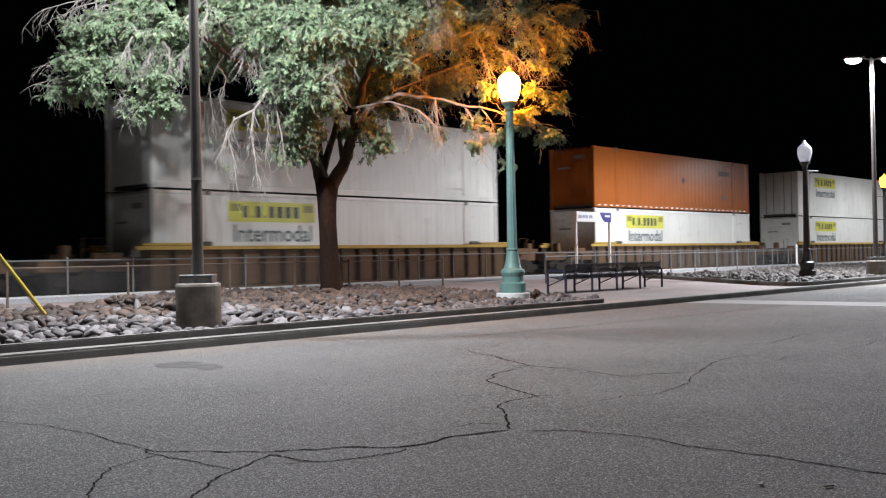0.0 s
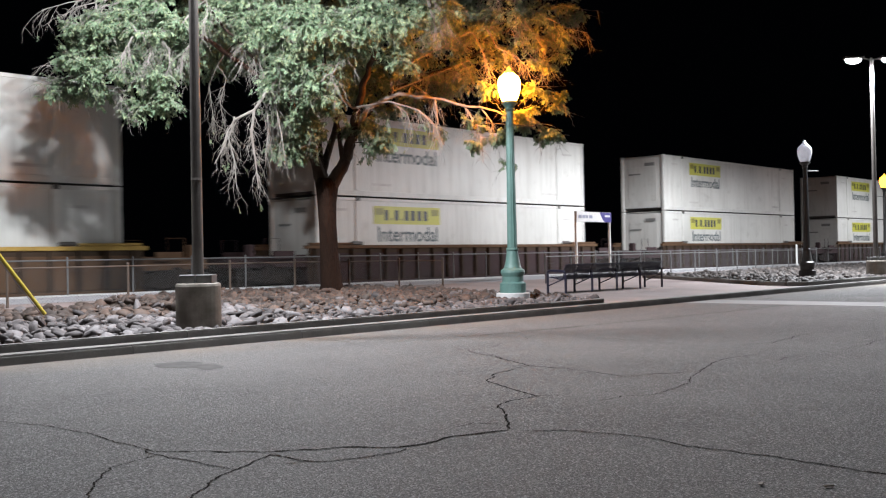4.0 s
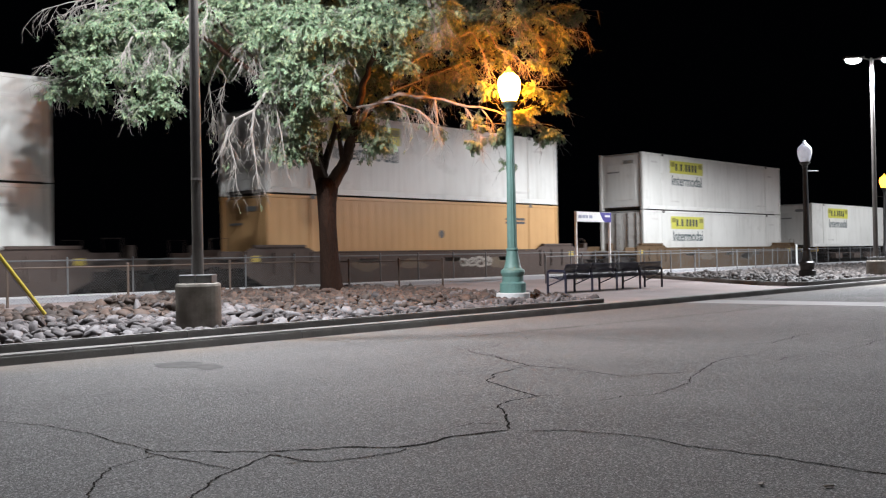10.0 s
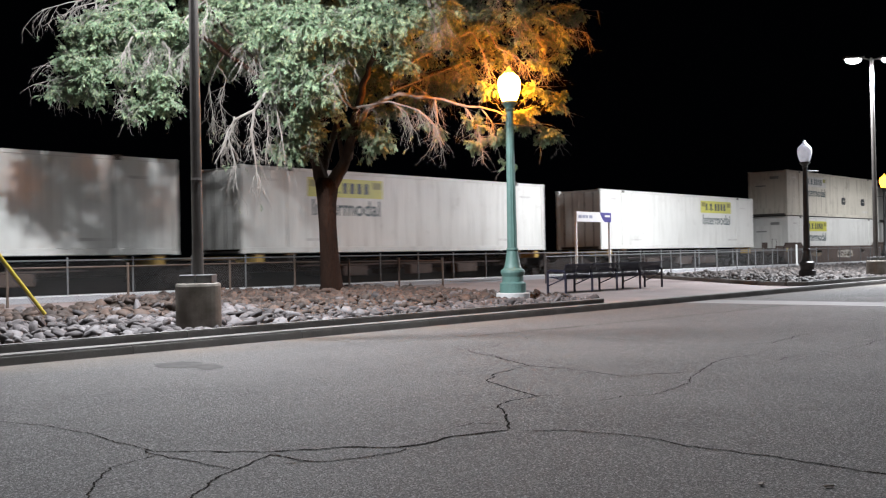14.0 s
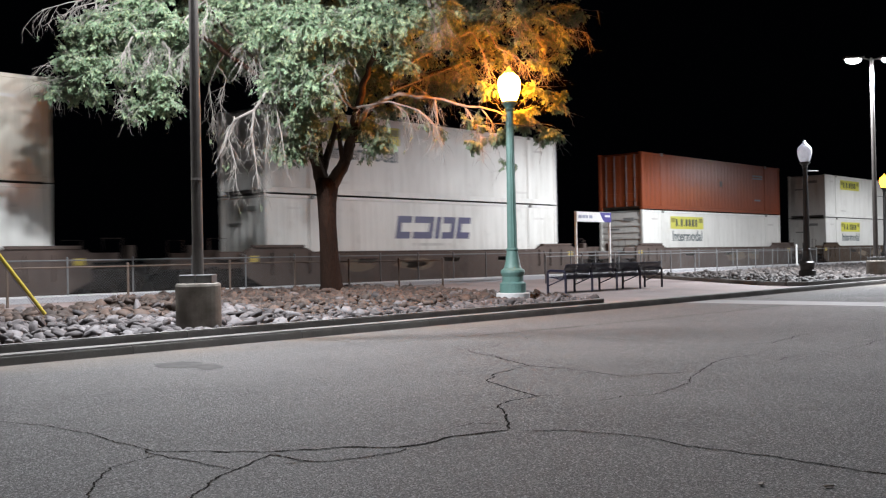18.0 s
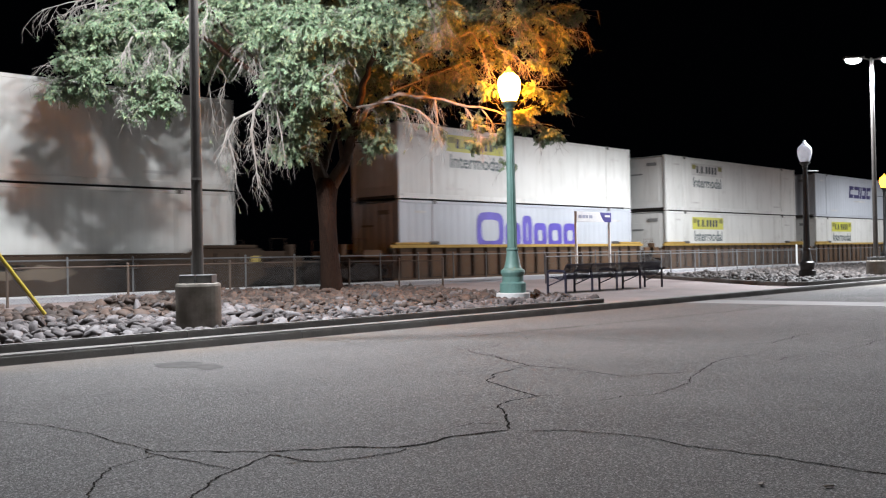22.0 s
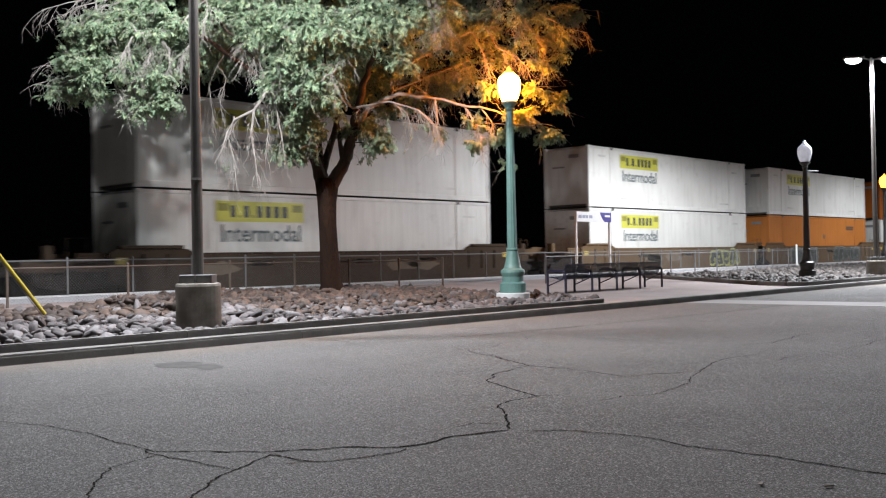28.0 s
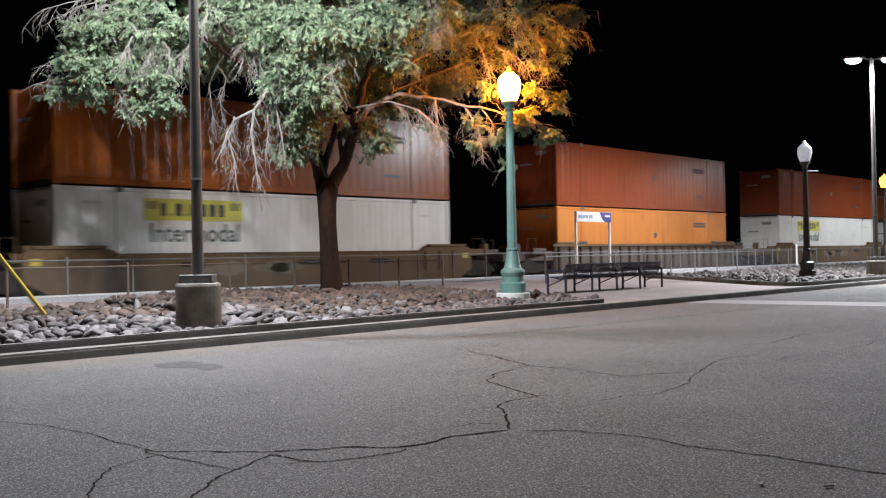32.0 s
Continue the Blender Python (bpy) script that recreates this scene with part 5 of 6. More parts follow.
UPPER_BOUGHS = (
    (-1.0, 0.03, 16, [(1.43, 5.45), (2.02, 5.94), (2.74, 6.29), (3.33, 6.61)]),
    (-1.0, 0.022, 10, [(5.57, 6.95), (6.07, 6.7), (6.5, 6.6)]),
    (-1.0, 0.024, 12, [(4.18, 6.26), (4.68, 6.03), (4.97, 5.71)]),
    (-1.0, 0.026, 12, [(3.59, 6.63), (3.86, 6.05), (4, 5.54)]),
    (-2.6, 0.024, 12, [(2.51, 7.59), (2.83, 7.15), (2.97, 6.79)]),
    (-2.6, 0.022, 10, [(2.41, 7.59), (2.54, 7.08), (2.64, 6.72)]),
    (-1.0, 0.024, 12, [(4.92, 6.89), (5.27, 6.38), (5.41, 6.09)]),
    (-0.8, 0.024, 12, [(2.01, 5.36), (2.43, 5.07), (2.64, 4.7)]),
)
HIGH_BOUGHS = (
    (-2.8, 0.026, 14, [(-1.71, 7.02), (-1.94, 6.45), (-2.06, 5.9)]),
    (-2.8, 0.02, 10, [(-1.9, 6.76), (-2.22, 6.53), (-2.3, 6.09)]),
    (-2.8, 0.022, 10, [(-1.94, 6.38), (-1.87, 5.94), (-1.76, 5.65)]),
    (-3.6, 0.032, 16, [(-5.03, 6.87), (-4.38, 6.64), (-4.17, 6.35), (-4.18, 5.99)]),
    (-3.6, 0.026, 14, [(-4.89, 6.79), (-4.63, 6.43), (-4.73, 6)]),
    (-3.6, 0.026, 14, [(-5.1, 6.73), (-5.4, 6.23), (-5.41, 5.72)]),
    (-3.2, 0.022, 14, [(-5.62, 5.65), (-5.42, 5.14), (-5.23, 4.85)]),
    (-3.4, 0.024, 12, [(-3.52, 6.69), (-3.81, 6.27), (-3.92, 5.76)]),
)
OUTER_BOUGHS = (
    (-2.8, 0.026, 8, [(-6.2, 5.84), (-6.77, 5.89), (-7.27, 6.15)]),
    (-2.8, 0.024, 10, [(-6.34, 5.81), (-6.85, 5.72), (-7.38, 5.61)]),
    (-2.8, 0.02, 8, [(-6.63, 5.74), (-7, 5.53), (-7.1, 5.32)]),
    (-2.8, 0.026, 12, [(-6.02, 7.75), (-6.75, 7.62), (-7.4, 7.45)]),
    (-2.8, 0.022, 12, [(-5.74, 7.68), (-6.46, 7.52), (-6.87, 7.29)]),
    (-2.9, 0.022, 12, [(-5.02, 7.66), (-5.81, 7.53), (-6.25, 7.25)]),
    (-3.4, 0.02, 8, [(-0.01, 5.69), (0.14, 5.97), (-0.08, 5.62), (0.13, 5.25)]),
    (-4, 0.02, 8, [(-3.21, 7.63), (-3.18, 7.27), (-3.27, 6.98)]),
)


def lowest(a):
    for (a0, z0), (a1, z1) in zip(LOW, LOW[1:]):
        if a0 <= a <= a1:
            return z0 + (z1 - z0) * (a - a0) / (a1 - a0)
    return 9.0


def build_tree():
    rnd = random.Random(11)
    root = thing("tree", "spreading elm with small green leaves and bare hanging twigs", "tree", Matrix.Translation(TREE))
    P3 = lambda a, d, z: ACROSS * a + AWAY * d + Vector((0, 0, z))

    def spread(a, d, z):
        """A point of the crown's outline, d metres deeper in it."""
        q = TREE + ACROSS * a + Vector((0, 0, z))
        k = (25.3 + d) / 25.3
        return Vector(EYE) + (q - Vector(EYE)) * k - TREE

    # trunk with a slight lean and root flare
    trunk = [P3(-0.12, 0, -0.15), P3(-0.13, 0, 0.08), P3(-0.15, 0, 0.3), P3(-0.19, 0, 1.0), P3(-0.22, 0.0, 1.8), P3(-0.23, 0.0, 2.4), P3(-0.22, 0, 2.85), P3(-0.2, 0, 3.0)]
    part("trunk", tube("trunk", trunk, [0.44, 0.37, 0.29, 0.24, 0.225, 0.245, 0.30, 0.25], 18), M_BARK, root, "furrowed trunk coloured dark for the crown's shade", True)
    fork = P3(-0.22, 0, 2.62)
    main_limbs = [
        (0.20, [(-0.38, 0.05, 3.0), (-0.45, 0.1, 3.3), (-0.59, 0.2, 3.7), (-0.72, -0.2, 4.2), (-1.05, -1.19, 5.01), (-1.37, -1.99, 5.88), (-1.67, -2.39, 6.98)]),
        (0.125, [(-0.34, 0.2, 3.2), (-0.15, 0.3, 3.92), (0.06, 0.4, 4.56), (0.17, 0.8, 5.54), (0.06, 1.19, 6.51), (-0.02, 1.59, 7.67)]),
        (0.20, [(0.0, -0.05, 3.0), (0.17, -0.1, 3.25), (0.31, -0.2, 3.5), (0.47, -0.4, 4.04), (0.64, -0.7, 4.7), (0.9, -1.39, 5.28), (1.19, -1.99, 5.76), (1.37, -2.29, 6.29), (1.6, -2.59, 7.12)]),
        (0.13, [(0.05, -0.05, 3.05), (0.18, -0.1, 3.28), (0.32, -0.05, 3.6), (0.53, 0.1, 4.1), (0.98, 0.2, 4.81), (1.56, 0.2, 5.28), (2.51, 0.2, 5.65), (3.54, 0.2, 6.09), (4.48, 0, 6.76), (5.34, -0.2, 7.27)]),
        (0.14, [(-0.4, 0.1, 3.1), (-0.55, 0.2, 3.45), (-0.75, 0.5, 4.03), (-1.12, 0.6, 4.93), (-2.2, 0.2, 5.91), (-3.05, -1.59, 6.4), (-3.84, -2.59, 6.38), (-4.66, -2.89, 6.14), (-5.3, -2.89, 5.63)]),
        (0.115, [(0.05, -0.05, 3.05), (0.18, -0.1, 3.28), (0.34, -0.15, 3.6), (0.57, -0.4, 4.19), (0.98, -0.8, 4.71), (1.68, -1, 4.95), (2.58, -1.09, 4.8), (3.67, -1.19, 4.56), (4.42, -1.19, 4.34), (5.11, -1.19, 4.16)]),
    ]
    side_limbs = [
        (0.10, [(-0.36, 0.05, 3.1), (-0.6, -0.1, 3.9), (-0.9, -0.5, 4.6), (-1.6, -1.8, 5.6), (-2.4, -2.6, 6.6), (-3.2, -2.8, 7.4)]),
        (0.10, [(0.05, -0.1, 3.05), (0.2, -0.2, 3.5), (0.1, -0.7, 4.6), (0.0, -1.8, 5.6), (-0.2, -2.6, 6.6)]),
        (0.09, [(0.06, 0.0, 3.05), (0.3, 0.1, 3.6), (0.55, 0.3, 4.3), (1.2, 1.8, 5.4), (2.0, 3.2, 6.6)]),
        (0.09, [(-0.33, 0.2, 3.1), (-0.5, 0.5, 4.5), (-1.4, 2.2, 5.8), (-2.4, 3.4, 6.8)]),
    ]
    nodes = []
    for k, (r0, ends) in enumerate(main_limbs + side_limbs):
        pts = [fork] + [P3(*e) for e in ends]
        fine = []
        for a, b in zip(pts, pts[1:]):
            for j in range(4):
                q = a.lerp(b, j / 4)
                if fine:
                    k2 = 0.012 if len(fine) < 12 else 0.045
                    q += Vector((rnd.uniform(-k2, k2), rnd.uniform(-k2, k2), rnd.uniform(-k2, k2)))
                fine.append(q)
        fine.append(pts[-1])
        radii = [max(0.02, r0 * (1 - i / len(fine)) ** 0.95) for i in range(len(fine))]
        # limb 5 is coloured pale like the twigs for the lamplight on it
        part("limb", tube("limb", fine, radii, 9), M_TWIG if k == 5 else M_LIMB, root, "", True)
        nodes += [(q, r) for q, r in zip(fine[6:], radii[6:])]
    # clump centres: the masses that hang out of the crown, then its back and its top
    centres = []
    for style, masses in (("full", LEFT_MASSES), ("back", BACK_SHADE_MASSES), ("full", MIDDLE_MASSES), ("full", CENTRE_MASSES), ("airy", SODIUM_MASSES), ("small", LAMP_MASSES)):
        for a, z, ra, rz, d, rd, n in masses:
            for _ in range(n):
                u = Vector((rnd.gauss(0, 1), rnd.gauss(0, 1), rnd.gauss(0, 1))).normalized() * rnd.random() ** 0.45
                centres.append((spread(a + u.x * ra, d + u.y * rd, z + u.z * rz), style))
    tries = back = 0
    while back < 406 and tries < 30000:
        tries += 1
        if back < 270:
            a, d, z = rnd.uniform(-5.6, 5.6), rnd.uniform(0.6, 4.4), rnd.uniform(4.6, 9.0)
            low = lowest(a) - TREE.z + 0.9 + 0.12 * d
            if z < low or (a / 6.6) ** 2 + (d / 5.2) ** 2 + (max(0, z - 6) / 4.4) ** 2 > 1 or noise.noise(Vector((a * 0.8, d * 0.6, z * 0.8))) < -0.05:
                continue
        elif back < 340:
            a, d, z = rnd.uniform(-5.5, 5.0), rnd.uniform(0.0, 2.5), rnd.uniform(7.9, 9.3)
        else:
            # an unseen lobe over the car park, added to shade the crown's right side
            a, d, z = rnd.uniform(1.25, 2.6), rnd.uniform(-6.5, -5.5), rnd.uniform(6.55, 8.1)
            shade_lobe = P3(a, d, z)
        c = spread(a, d, z) if back < 340 else shade_lobe
        # the open lower middle, through which the lamp lights the train
        f = (c.y + TREE.y - 13.8) / 12.45
        if f > 0.08:
            tx, tz = 9.1 + (c.x + TREE.x - 9.1) / f, 8.25 + (c.z + TREE.z - 8.25) / f
            if 22.5 < tx < 31 and 0.2 < tz < 4.2 and rnd.random() < 0.75:
                continue
        back += 1
        centres.append((c, "back"))
    centres.sort(key=lambda t: (t[0] - fork).length)
    bv, bf, tv, tf = [], [], [], []
    lv, lf = [], []
    down = Vector((0, 0, -1))

    def leaf(p, d, n, size):
        s = d.cross(n).normalized() * size * 0.21
        i = len(lv)
        a, b = p + d * (size * 0.32), p + d * (size * 0.68) + down * (size * 0.05)
        lv.extend((p, a + s, b + s * 0.85, p + d * size + down * (size * 0.16), b - s * 0.85, a - s))
        lf.append((i, i + 1, i + 2, i + 3, i + 4, i + 5))

    def stem(p, d, length, r, droop, wild, n=4):
        pts, q, v = [p], p.copy(), d.normalized()
        for i in range(n):
            v = (v + Vector((rnd.uniform(-wild, wild), rnd.uniform(-wild, wild), rnd.uniform(-wild, wild) - droop))).normalized()
            q = q + v * (length / n)
            pts.append(q.copy())
        tube_data(pts, [r * (1 - 0.75 * i / n) for i in range(n + 1)], 3, tv, tf)
        return pts

    def spray(p, d, length, leaves, size):
        """A drooping leafy twig, its leaves in two rows."""
        pts = stem(p, d, length, 0.0045, 0.22, 0.25)
        axis = (pts[-1] - pts[0]).normalized()
        flat = axis.cross(Vector((rnd.gauss(0, 0.5), rnd.gauss(0, 0.5), 1))).normalized()
        n = flat.cross(axis)
        for k in range(leaves):
            t = (0.25 + 0.75 * (k + rnd.random()) / leaves) * 4
            i = min(int(t), 3)
            b = pts[i].lerp(pts[i + 1], t - i)
            side = flat if k % 2 else -flat
            way = (axis * rnd.uniform(0.3, 0.8) + side * rnd.uniform(0.5, 1.0) + down * rnd.uniform(0.0, 0.45) + n * rnd.uniform(-0.35, 0.35)).normalized()
            leaf(b, way, (n + Vector((rnd.gauss(0, 0.35), rnd.gauss(0, 0.35), rnd.gauss(0, 0.35)))), size * rnd.uniform(0.7, 1.25))
        return pts

    def bare_twig(p, d, length, r):
        return stem(p, d, length, r, 0.16, 0.42, 5)

    for c, style in centres:
        p0, r0 = min(nodes, key=lambda t: (t[0] - c).length + max(0, t[0].z - c.z) * 0.3)
        dist = (c - p0).length
        mid = p0.lerp(c, 0.5) + Vector((0, 0, 0.12 * dist)) + Vector((rnd.uniform(-.12, .12), rnd.uniform(-.12, .12), 0)) * dist
        pts = [p0, p0.lerp(mid, 0.5) + Vector((0, 0, 0.03 * dist)), mid, mid.lerp(c, 0.5) + Vector((0, 0, 0.04 * dist)), c]
        r = min(r0 * 0.7, 0.010 + 0.012 * dist)
        tube_data(pts, [r, r * 0.85, r * 0.7, r * 0.55, r * 0.4], 5, bv, bf)
        nodes += [(q, r * k) for q, k in zip(pts[1:], (0.85, 0.7, 0.55, 0.4))]
        twigs, reach, leaves, size = {"full": (10, 0.42, 16, 0.070), "airy": (8, 0.42, 13, 0.068), "small": (9, 0.24, 13, 0.066), "back": (6, 0.5, 14, 0.10)}[style]
        lean = (c - fork).normalized() * 0.5
        for _ in range(twigs):
            out = Vector((rnd.gauss(0, 1), rnd.gauss(0, 1), rnd.gauss(0.0, 0.55))).normalized() + lean
            pts = spray(c, out, reach * rnd.uniform(0.6, 1.35), leaves, size)
            for _ in range(2):
                spray(pts[rnd.randrange(1, 4)], Vector((rnd.gauss(0, 1), rnd.gauss(0, 1), rnd.gauss(-0.3, 0.4))), reach * rnd.uniform(0.35, 0.7), leaves - 3, size)
        for _ in range({"full": 1, "airy": 5, "small": 1, "back": 0}[style]):
            pts = bare_twig(c, Vector((rnd.gauss(0, 1), rnd.gauss(0, 1), rnd.gauss(-0.3, 0.5))), rnd.uniform(0.4, 0.9), 0.006)
            for _ in range(2):
                bare_twig(pts[rnd.randrange(1, 5)], Vector((rnd.gauss(0, 1), rnd.gauss(0, 1), -0.4)), rnd.uniform(0.25, 0.5), 0.004)
    # bare boughs whose twigs hang below the leaves
    for d, thick, many, ends in LOW_BOUGHS + RIGHT_BOUGHS + UPPER_BOUGHS + HIGH_BOUGHS + OUTER_BOUGHS:
        pts = [spread(a, d, z) for a, z in ends]
        near = min(nodes, key=lambda t: (t[0] - pts[0]).length)[0]
        if (near - pts[0]).length > 0.2:
            pts = [near, near.lerp(pts[0], 0.5) + Vector((0, 0, 0.06))] + pts
        first = len(pts) - len(ends)
        n = len(pts)
        tube_data(pts, [thick * (1 - 0.75 * k / (n - 1)) for k in range(n)], 6, tv, tf)
        nodes += [(q, thick * 0.5) for q in pts[1:]]
        for k in range(many):
            t = first + rnd.random() * (n - 1 - first)
            q = min(int(t), n - 2)
            base = pts[q].lerp(pts[q + 1], t - q)
            along = (pts[q + 1] - pts[q]).normalized()
            tw = bare_twig(base, along * 1.0 + Vector((rnd.gauss(0, .45), rnd.gauss(0, .45), -0.45)), rnd.uniform(0.3, 0.8), 0.0062)
            for _ in range(3):
                bare_twig(tw[rnd.randrange(1, 5)], Vector((rnd.gauss(0, .7), rnd.gauss(0, .7), -0.8)), rnd.uniform(0.18, 0.45), 0.0038)
            if rnd.random() < 0.14:
                spray(tw[-1], Vector((rnd.gauss(0, .6), rnd.gauss(0, .6), -0.6)), 0.2, 7, 0.05)
    for name, v, f, m, lab in (("branchwork", bv, bf, M_LIMB, "thin brown branches"), ("dry_twigwork", tv, tf, M_TWIG, "pale bare hanging twigs"), ("crown", lv, lf, M_LEAF, "small green leaves in loose clumps")):
        me = bpy.data.meshes.new(name)
        me.from_pydata([tuple(q) for q in v], [], f)
        me.update()
        tagged(part(name, me, m, root, lab), kind="stuff")


build_tree()


# ---- pieces: kerbs and stones ----
def kerb_row(name, parent, profile, x0, x1, step, material, top_bevel=0.02, batter=0.0):
    """Kerb stones of one length, with open joints, sharing one mesh; profile is (y0, y1, z0, z1)."""
    y0, y1, z0, z1 = profile
    bm = box(0.004, step - 0.004, y0, y1, z0, z1)
    for v in bm.verts:
        if v.co.y < y0 + 1e-4 and v.co.z > z1 - 1e-4:
            v.co.y += batter
    edges = [e for e in bm.edges if all(abs(v.co.z - z1) < 1e-5 for v in e.verts) and all(abs(v.co.y - y0 - batter) < 1e-4 for v in e.verts)]
    bmesh.ops.bevel(bm, geom=edges, offset=top_bevel, segments=2, affect="EDGES")
    me = bpy.data.meshes.new(name)
    bm.to_mesh(me)
    bm.free()
    x = x0
    while x < x1 - 0.01:
        k = part(name, me, material, parent)
        k.location = (x, 0, 0)
        x += step


kerb = tagged(new("kerb"), "weathered grey concrete kerb along the asphalt", "kerb", kind="structure")
kerb_row("kerb_stone", kerb, (KERB_Y, 13.05, -0.05, KERB_TOP), -4.9, 70, 3.05, M_KERB, 0.03, 0.030)
planter = tagged(new("planter_edge"), "low concrete edging round the stone bed", "edging", kind="structure")
kerb_row("edge_stone", planter, (13.05, 13.20, 0.0, 0.243), -4.0, 17.0, 3.1, M_KERB, 0.02, 0.008)
e = part("edge_stone", box(17.7, 19.75, 13.05, 13.20, 0.0, 0.243, 0.015), M_KERB, planter)
e.location = (0, 0, 0)
planter_b = tagged(new("planter_edge"), "low dark concrete edging round the far stone bed", "edging", kind="structure")
kerb_row("edge_stone", planter_b, (13.05, 13.22, 0.0, 0.262), 31.5, 68, 3.1, M_KERB, 0.02, 0.008)
bm = bmesh.new()
pts = [(31.6, 13.1), (30.9, 13.5), (30.9, 14.4), (31.6, 16.0), (32.6, 18.6), (33.0, 20.0)]
for (xa, ya), (xb, yb) in zip(pts, pts[1:]):
    d = Vector((xb - xa, yb - ya, 0)).normalized()
    n = Vector((-d.y, d.x, 0)) * 0.08
    lo = [Vector((xa, ya, 0)) + n, Vector((xa, ya, 0)) - n, Vector((xb, yb, 0)) - n, Vector((xb, yb, 0)) + n]
    vb = [bm.verts.new((q.x, q.y, 0.05)) for q in lo]
    vt = [bm.verts.new((q.x, q.y, apron_z(q.y) + 0.12)) for q in lo]
    bm.faces.new(vt)
    for i in range(4):
        bm.faces.new((vb[i], vb[(i + 1) % 4], vt[(i + 1) % 4], vt[i]))
bmesh.ops.recalc_face_normals(bm, faces=bm.faces[:])
part("curved_edge", bm, M_KERB, planter_b)


def bed_outline(x, y):
    """True inside a stone bed."""
    if 13.3 < y < 19.4 + min(1.4, max(0.0, (x - 9.5) * 0.35)) and -6 < x:
        right = 19.9 - (y - 13.2) * 0.10 if y < 15.6 else 19.2 - (y - 15.6) * 0.15
        if x < right:
            return 1
    if 13.3 < y < 19.6 + (x - 33) * 0.08 and x < 66:
        left = 31.2 if y < 14.6 else 31.2 + (y - 14.6) * 0.42
        if x > left:
            return 2
    return 0


def bed_z(x, y):
    rise = (0.10 if 10.5 < x < 25 else 0.0) * min(1.0, max(0.0, (y - 13.2) / 2.5))
    return apron_z(y) + 0.03 + rise + 0.05 * noise.noise(Vector((x * 0.5, y * 0.5, 3.0)))


bm = bmesh.new()
for x0, x1, lim in ((-6, 21, 1), (31, 66, 2)):
    nx, ny = int((x1 - x0) * 2), 15
    grid = {}
    for i in range(nx + 1):
        for j in range(ny + 1):
            x, y = x0 + (x1 - x0) * i / nx, 13.2 + (21.0 - 13.2) * j / ny
            grid[i, j] = bm.verts.new((x, y, bed_z(x, y) - 0.02))
    for i in range(nx):
        for j in range(ny):
            c = [grid[i, j], grid[i + 1, j], grid[i + 1, j + 1], grid[i, j + 1]]
            m = sum((v.co for v in c), Vector()) / 4
            if bed_outline(m.x, m.y) == lim:
                bm.faces.new(c)
bmesh.ops.delete(bm, geom=[v for v in bm.verts if not v.link_faces], context="VERTS")
bed = tagged(part("stone_bed", bm, M_DIRT), "brown soil bed filled with rounded river stones", "stone bed", kind="structure")


def stone_shape(seed, sub):
    b = bmesh.new()
    bmesh.ops.create_icosphere(b, subdivisions=sub, radius=0.5)
    off = Vector((seed * 7.3, seed * 3.1, 0))
    for v in b.verts:
        v.co *= 1 + 0.6 * noise.noise(v.co * 1.9 + off) + 0.34 * noise.noise(v.co * 4.5 + off)
        v.co.z *= 0.55
        v.co.x *= 1.3
    me = bpy.data.meshes.new("stone")
    b.to_mesh(me)
    b.free()
    me.shade_smooth()
    return me


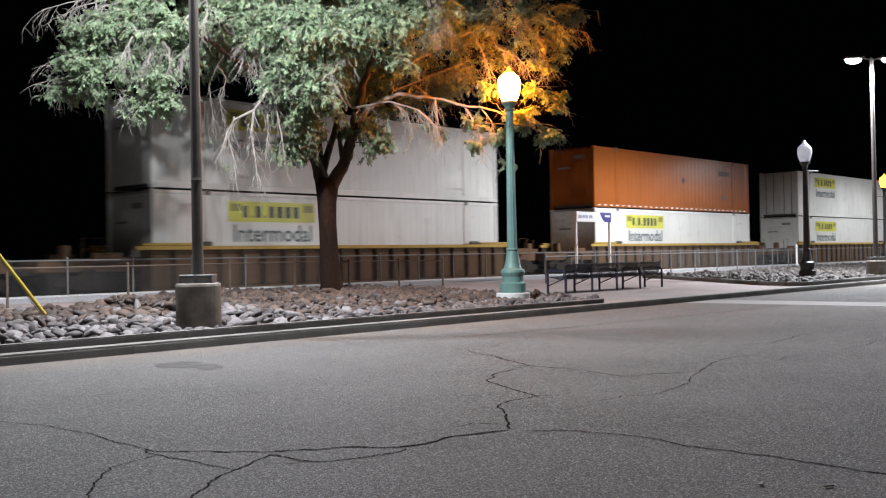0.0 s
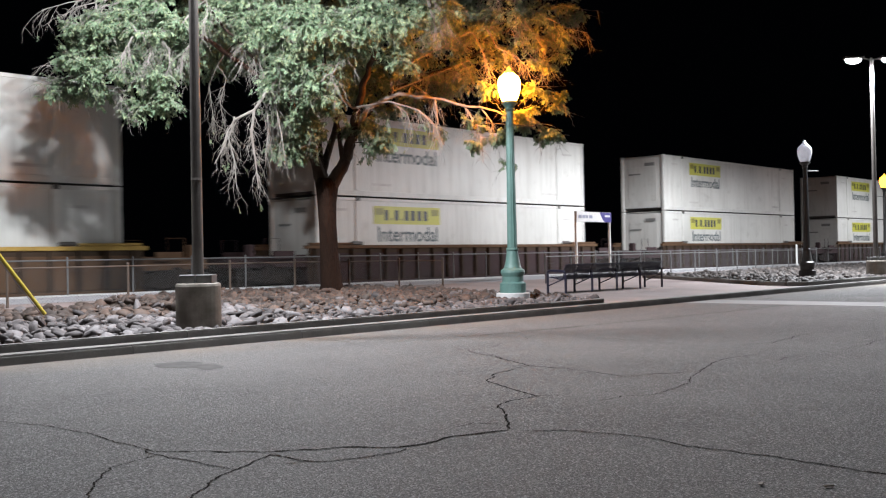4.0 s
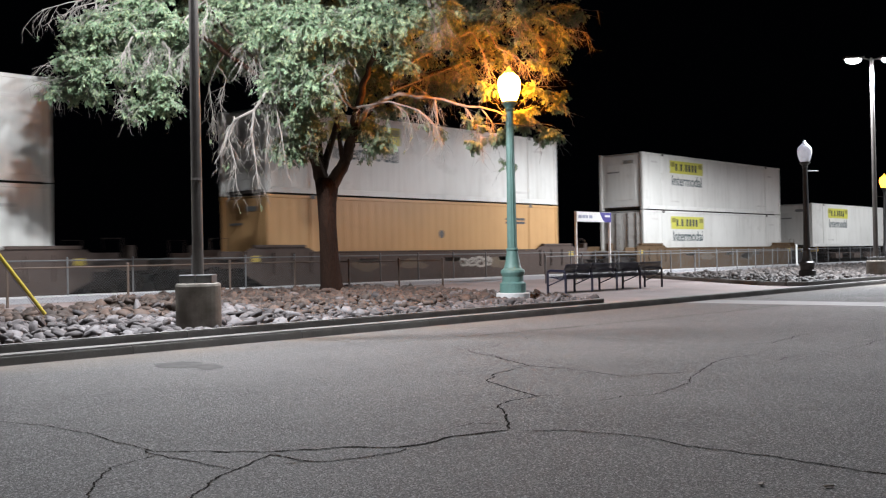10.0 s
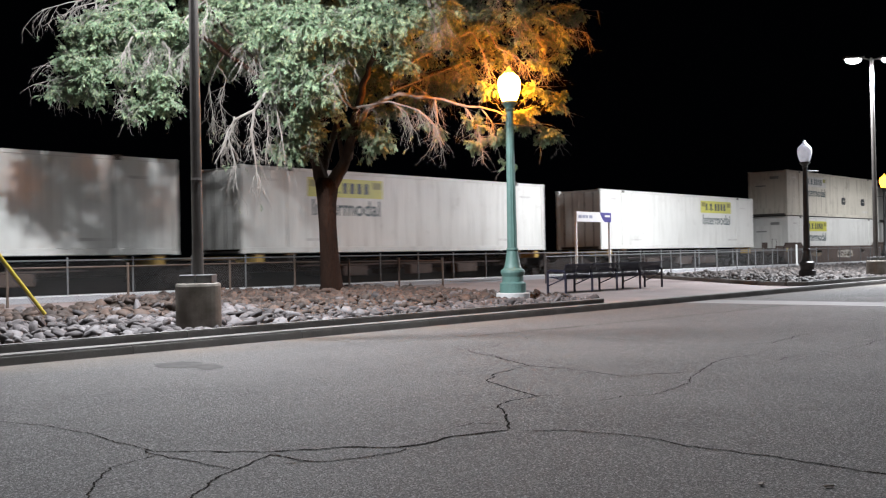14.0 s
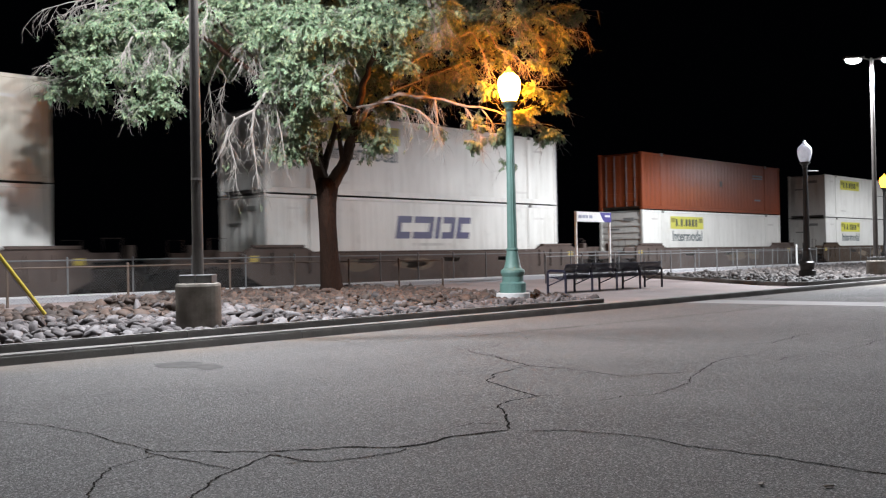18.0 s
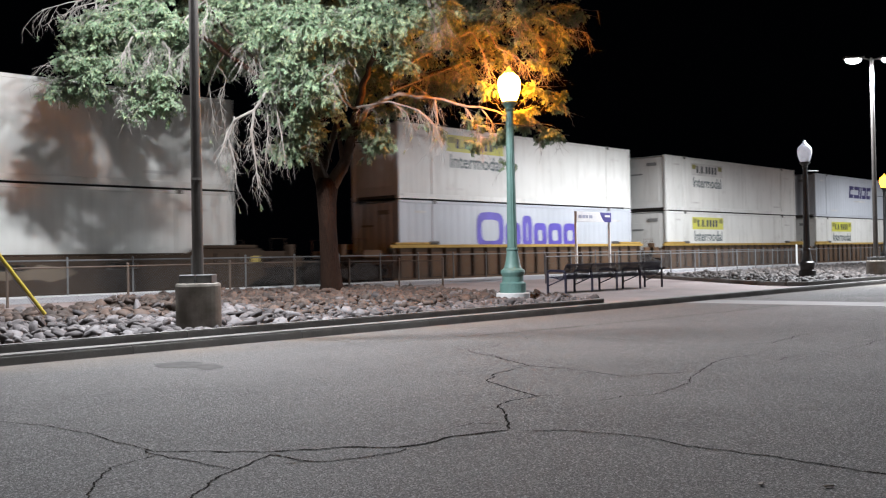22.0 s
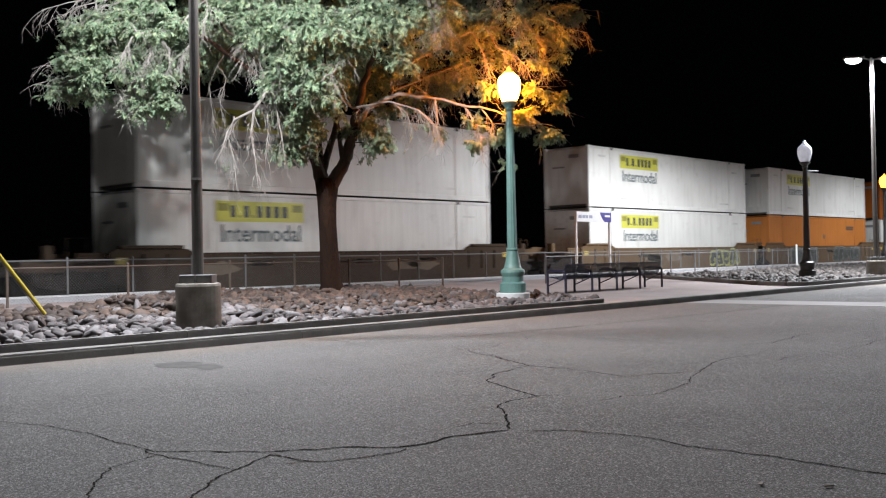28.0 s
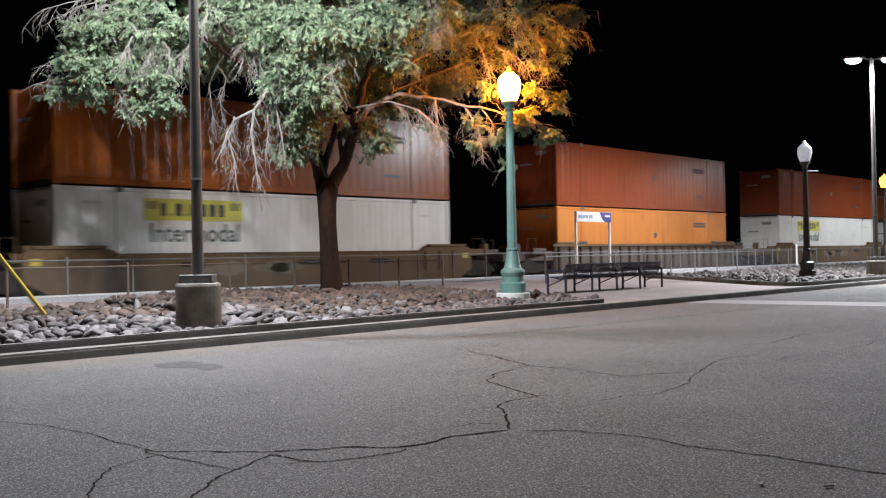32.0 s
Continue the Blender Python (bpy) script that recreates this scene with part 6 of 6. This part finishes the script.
shapes = [stone_shape(k, 2) for k in range(10)]
for me in shapes:
    me.materials.append(M_STONE)
shaded_shapes = [me.copy() for me in shapes]
for me in shaded_shapes:
    me.materials.clear()
    me.materials.append(M_SHADESTONE)
far_shapes = [stone_shape(k, 1) for k in range(10)]
far_raw = [(np.array([v.co[:] for v in me.vertices]), np.array([p.vertices[:] for p in me.polygons])) for me in far_shapes]
raw = [(np.array([v.co[:] for v in me.vertices]), np.array([p.vertices[:] for p in me.polygons])) for me in shapes]
rnd = random.Random(3)
rest = {0: ([], [], 0), 1: ([], [], 0), 2: ([], [], 0)}
single = 0
cells = {}
for _ in range(90000):
    x, y = rnd.uniform(-5, 64), 13.3 + 7.6 * rnd.random()
    which = bed_outline(x, y)
    if not which:
        continue
    size = rnd.uniform(0.09, 0.28) * (1.05 if which == 2 else 0.78 if x > 11.5 else 1.0)
    if rnd.random() < 0.14:
        size *= 0.6
    cx, cy = int(x / 0.5), int(y / 0.5)
    if any((x - a) ** 2 + (y - b) ** 2 < (0.38 * (size + s)) ** 2 for i in (-1, 0, 1) for j in (-1, 0, 1) for a, b, s in cells.get((cx + i, cy + j), ())):
        continue
    if (x - 9.1) ** 2 + (y - 13.8) ** 2 < 0.40 ** 2 or (x - 18.25) ** 2 + (y - 14.6) ** 2 < 0.60 ** 2 or y - size * 0.6 < 13.2:
        continue
    cells.setdefault((cx, cy), []).append((x, y, size))
    # stones below and behind the crown get the browner tone painted for shade
    red = (y > 16.4 and x < 21 and rnd.random() < 0.85) or (which == 1 and x > 11.5 and y > 14.2 and rnd.random() < 0.8)
    k = rnd.randrange(10)
    m = Matrix.Translation((x, y, bed_z(x, y) + size * rnd.uniform(0.08, 0.22))) @ Euler((rnd.gauss(0, .42), rnd.gauss(0, .42), rnd.uniform(0, 6.28))).to_matrix().to_4x4() @ Matrix.Diagonal((size, size * rnd.uniform(.8, 1.1), size * rnd.uniform(.8, 1.25), 1))
    if which == 1 and single < 300 and 4 < x < 13 and y < 15.6:
        s = part("stone", (shaded_shapes if red else shapes)[k], None, bed)
        s.matrix_world = m
        single += 1
    else:
        v, f = (raw if which == 1 else far_raw)[k]
        mm = np.array(m)
        bin_ = 2 if which == 2 else int(red)
        vs, fs, n = rest[bin_]
        vs.append(v @ mm[:3, :3].T + mm[:3, 3])
        fs.append(f + n)
        rest[bin_] = (vs, fs, n + len(v))
for red, (vs, fs, n) in rest.items():
    if not vs:
        continue
    me = bpy.data.meshes.new("stones")
    me.from_pydata(np.concatenate(vs).tolist(), [], np.concatenate(fs).tolist())
    me.shade_smooth()
    tagged(part("stones", me, (M_STONE, M_SHADESTONE, M_DARKSTONE)[red], bed), ("pale rounded river stones", "brown rounded stones darkened for the crown's shade", "dark grey rounded stones")[red], kind="stuff")


def motions():
    """The train rolls past from the far end, a little faster towards the end."""
    for ob, x, z in MOVING:
        rows = []
        for t in (0.0, 8.0, 16.0, 24.0, 32.0):
            rows.append((t, pose(x - 15.888 * t - 0.004006 * t * t, TRACK_Y, z)))
        walk(ob, rows)


motions()
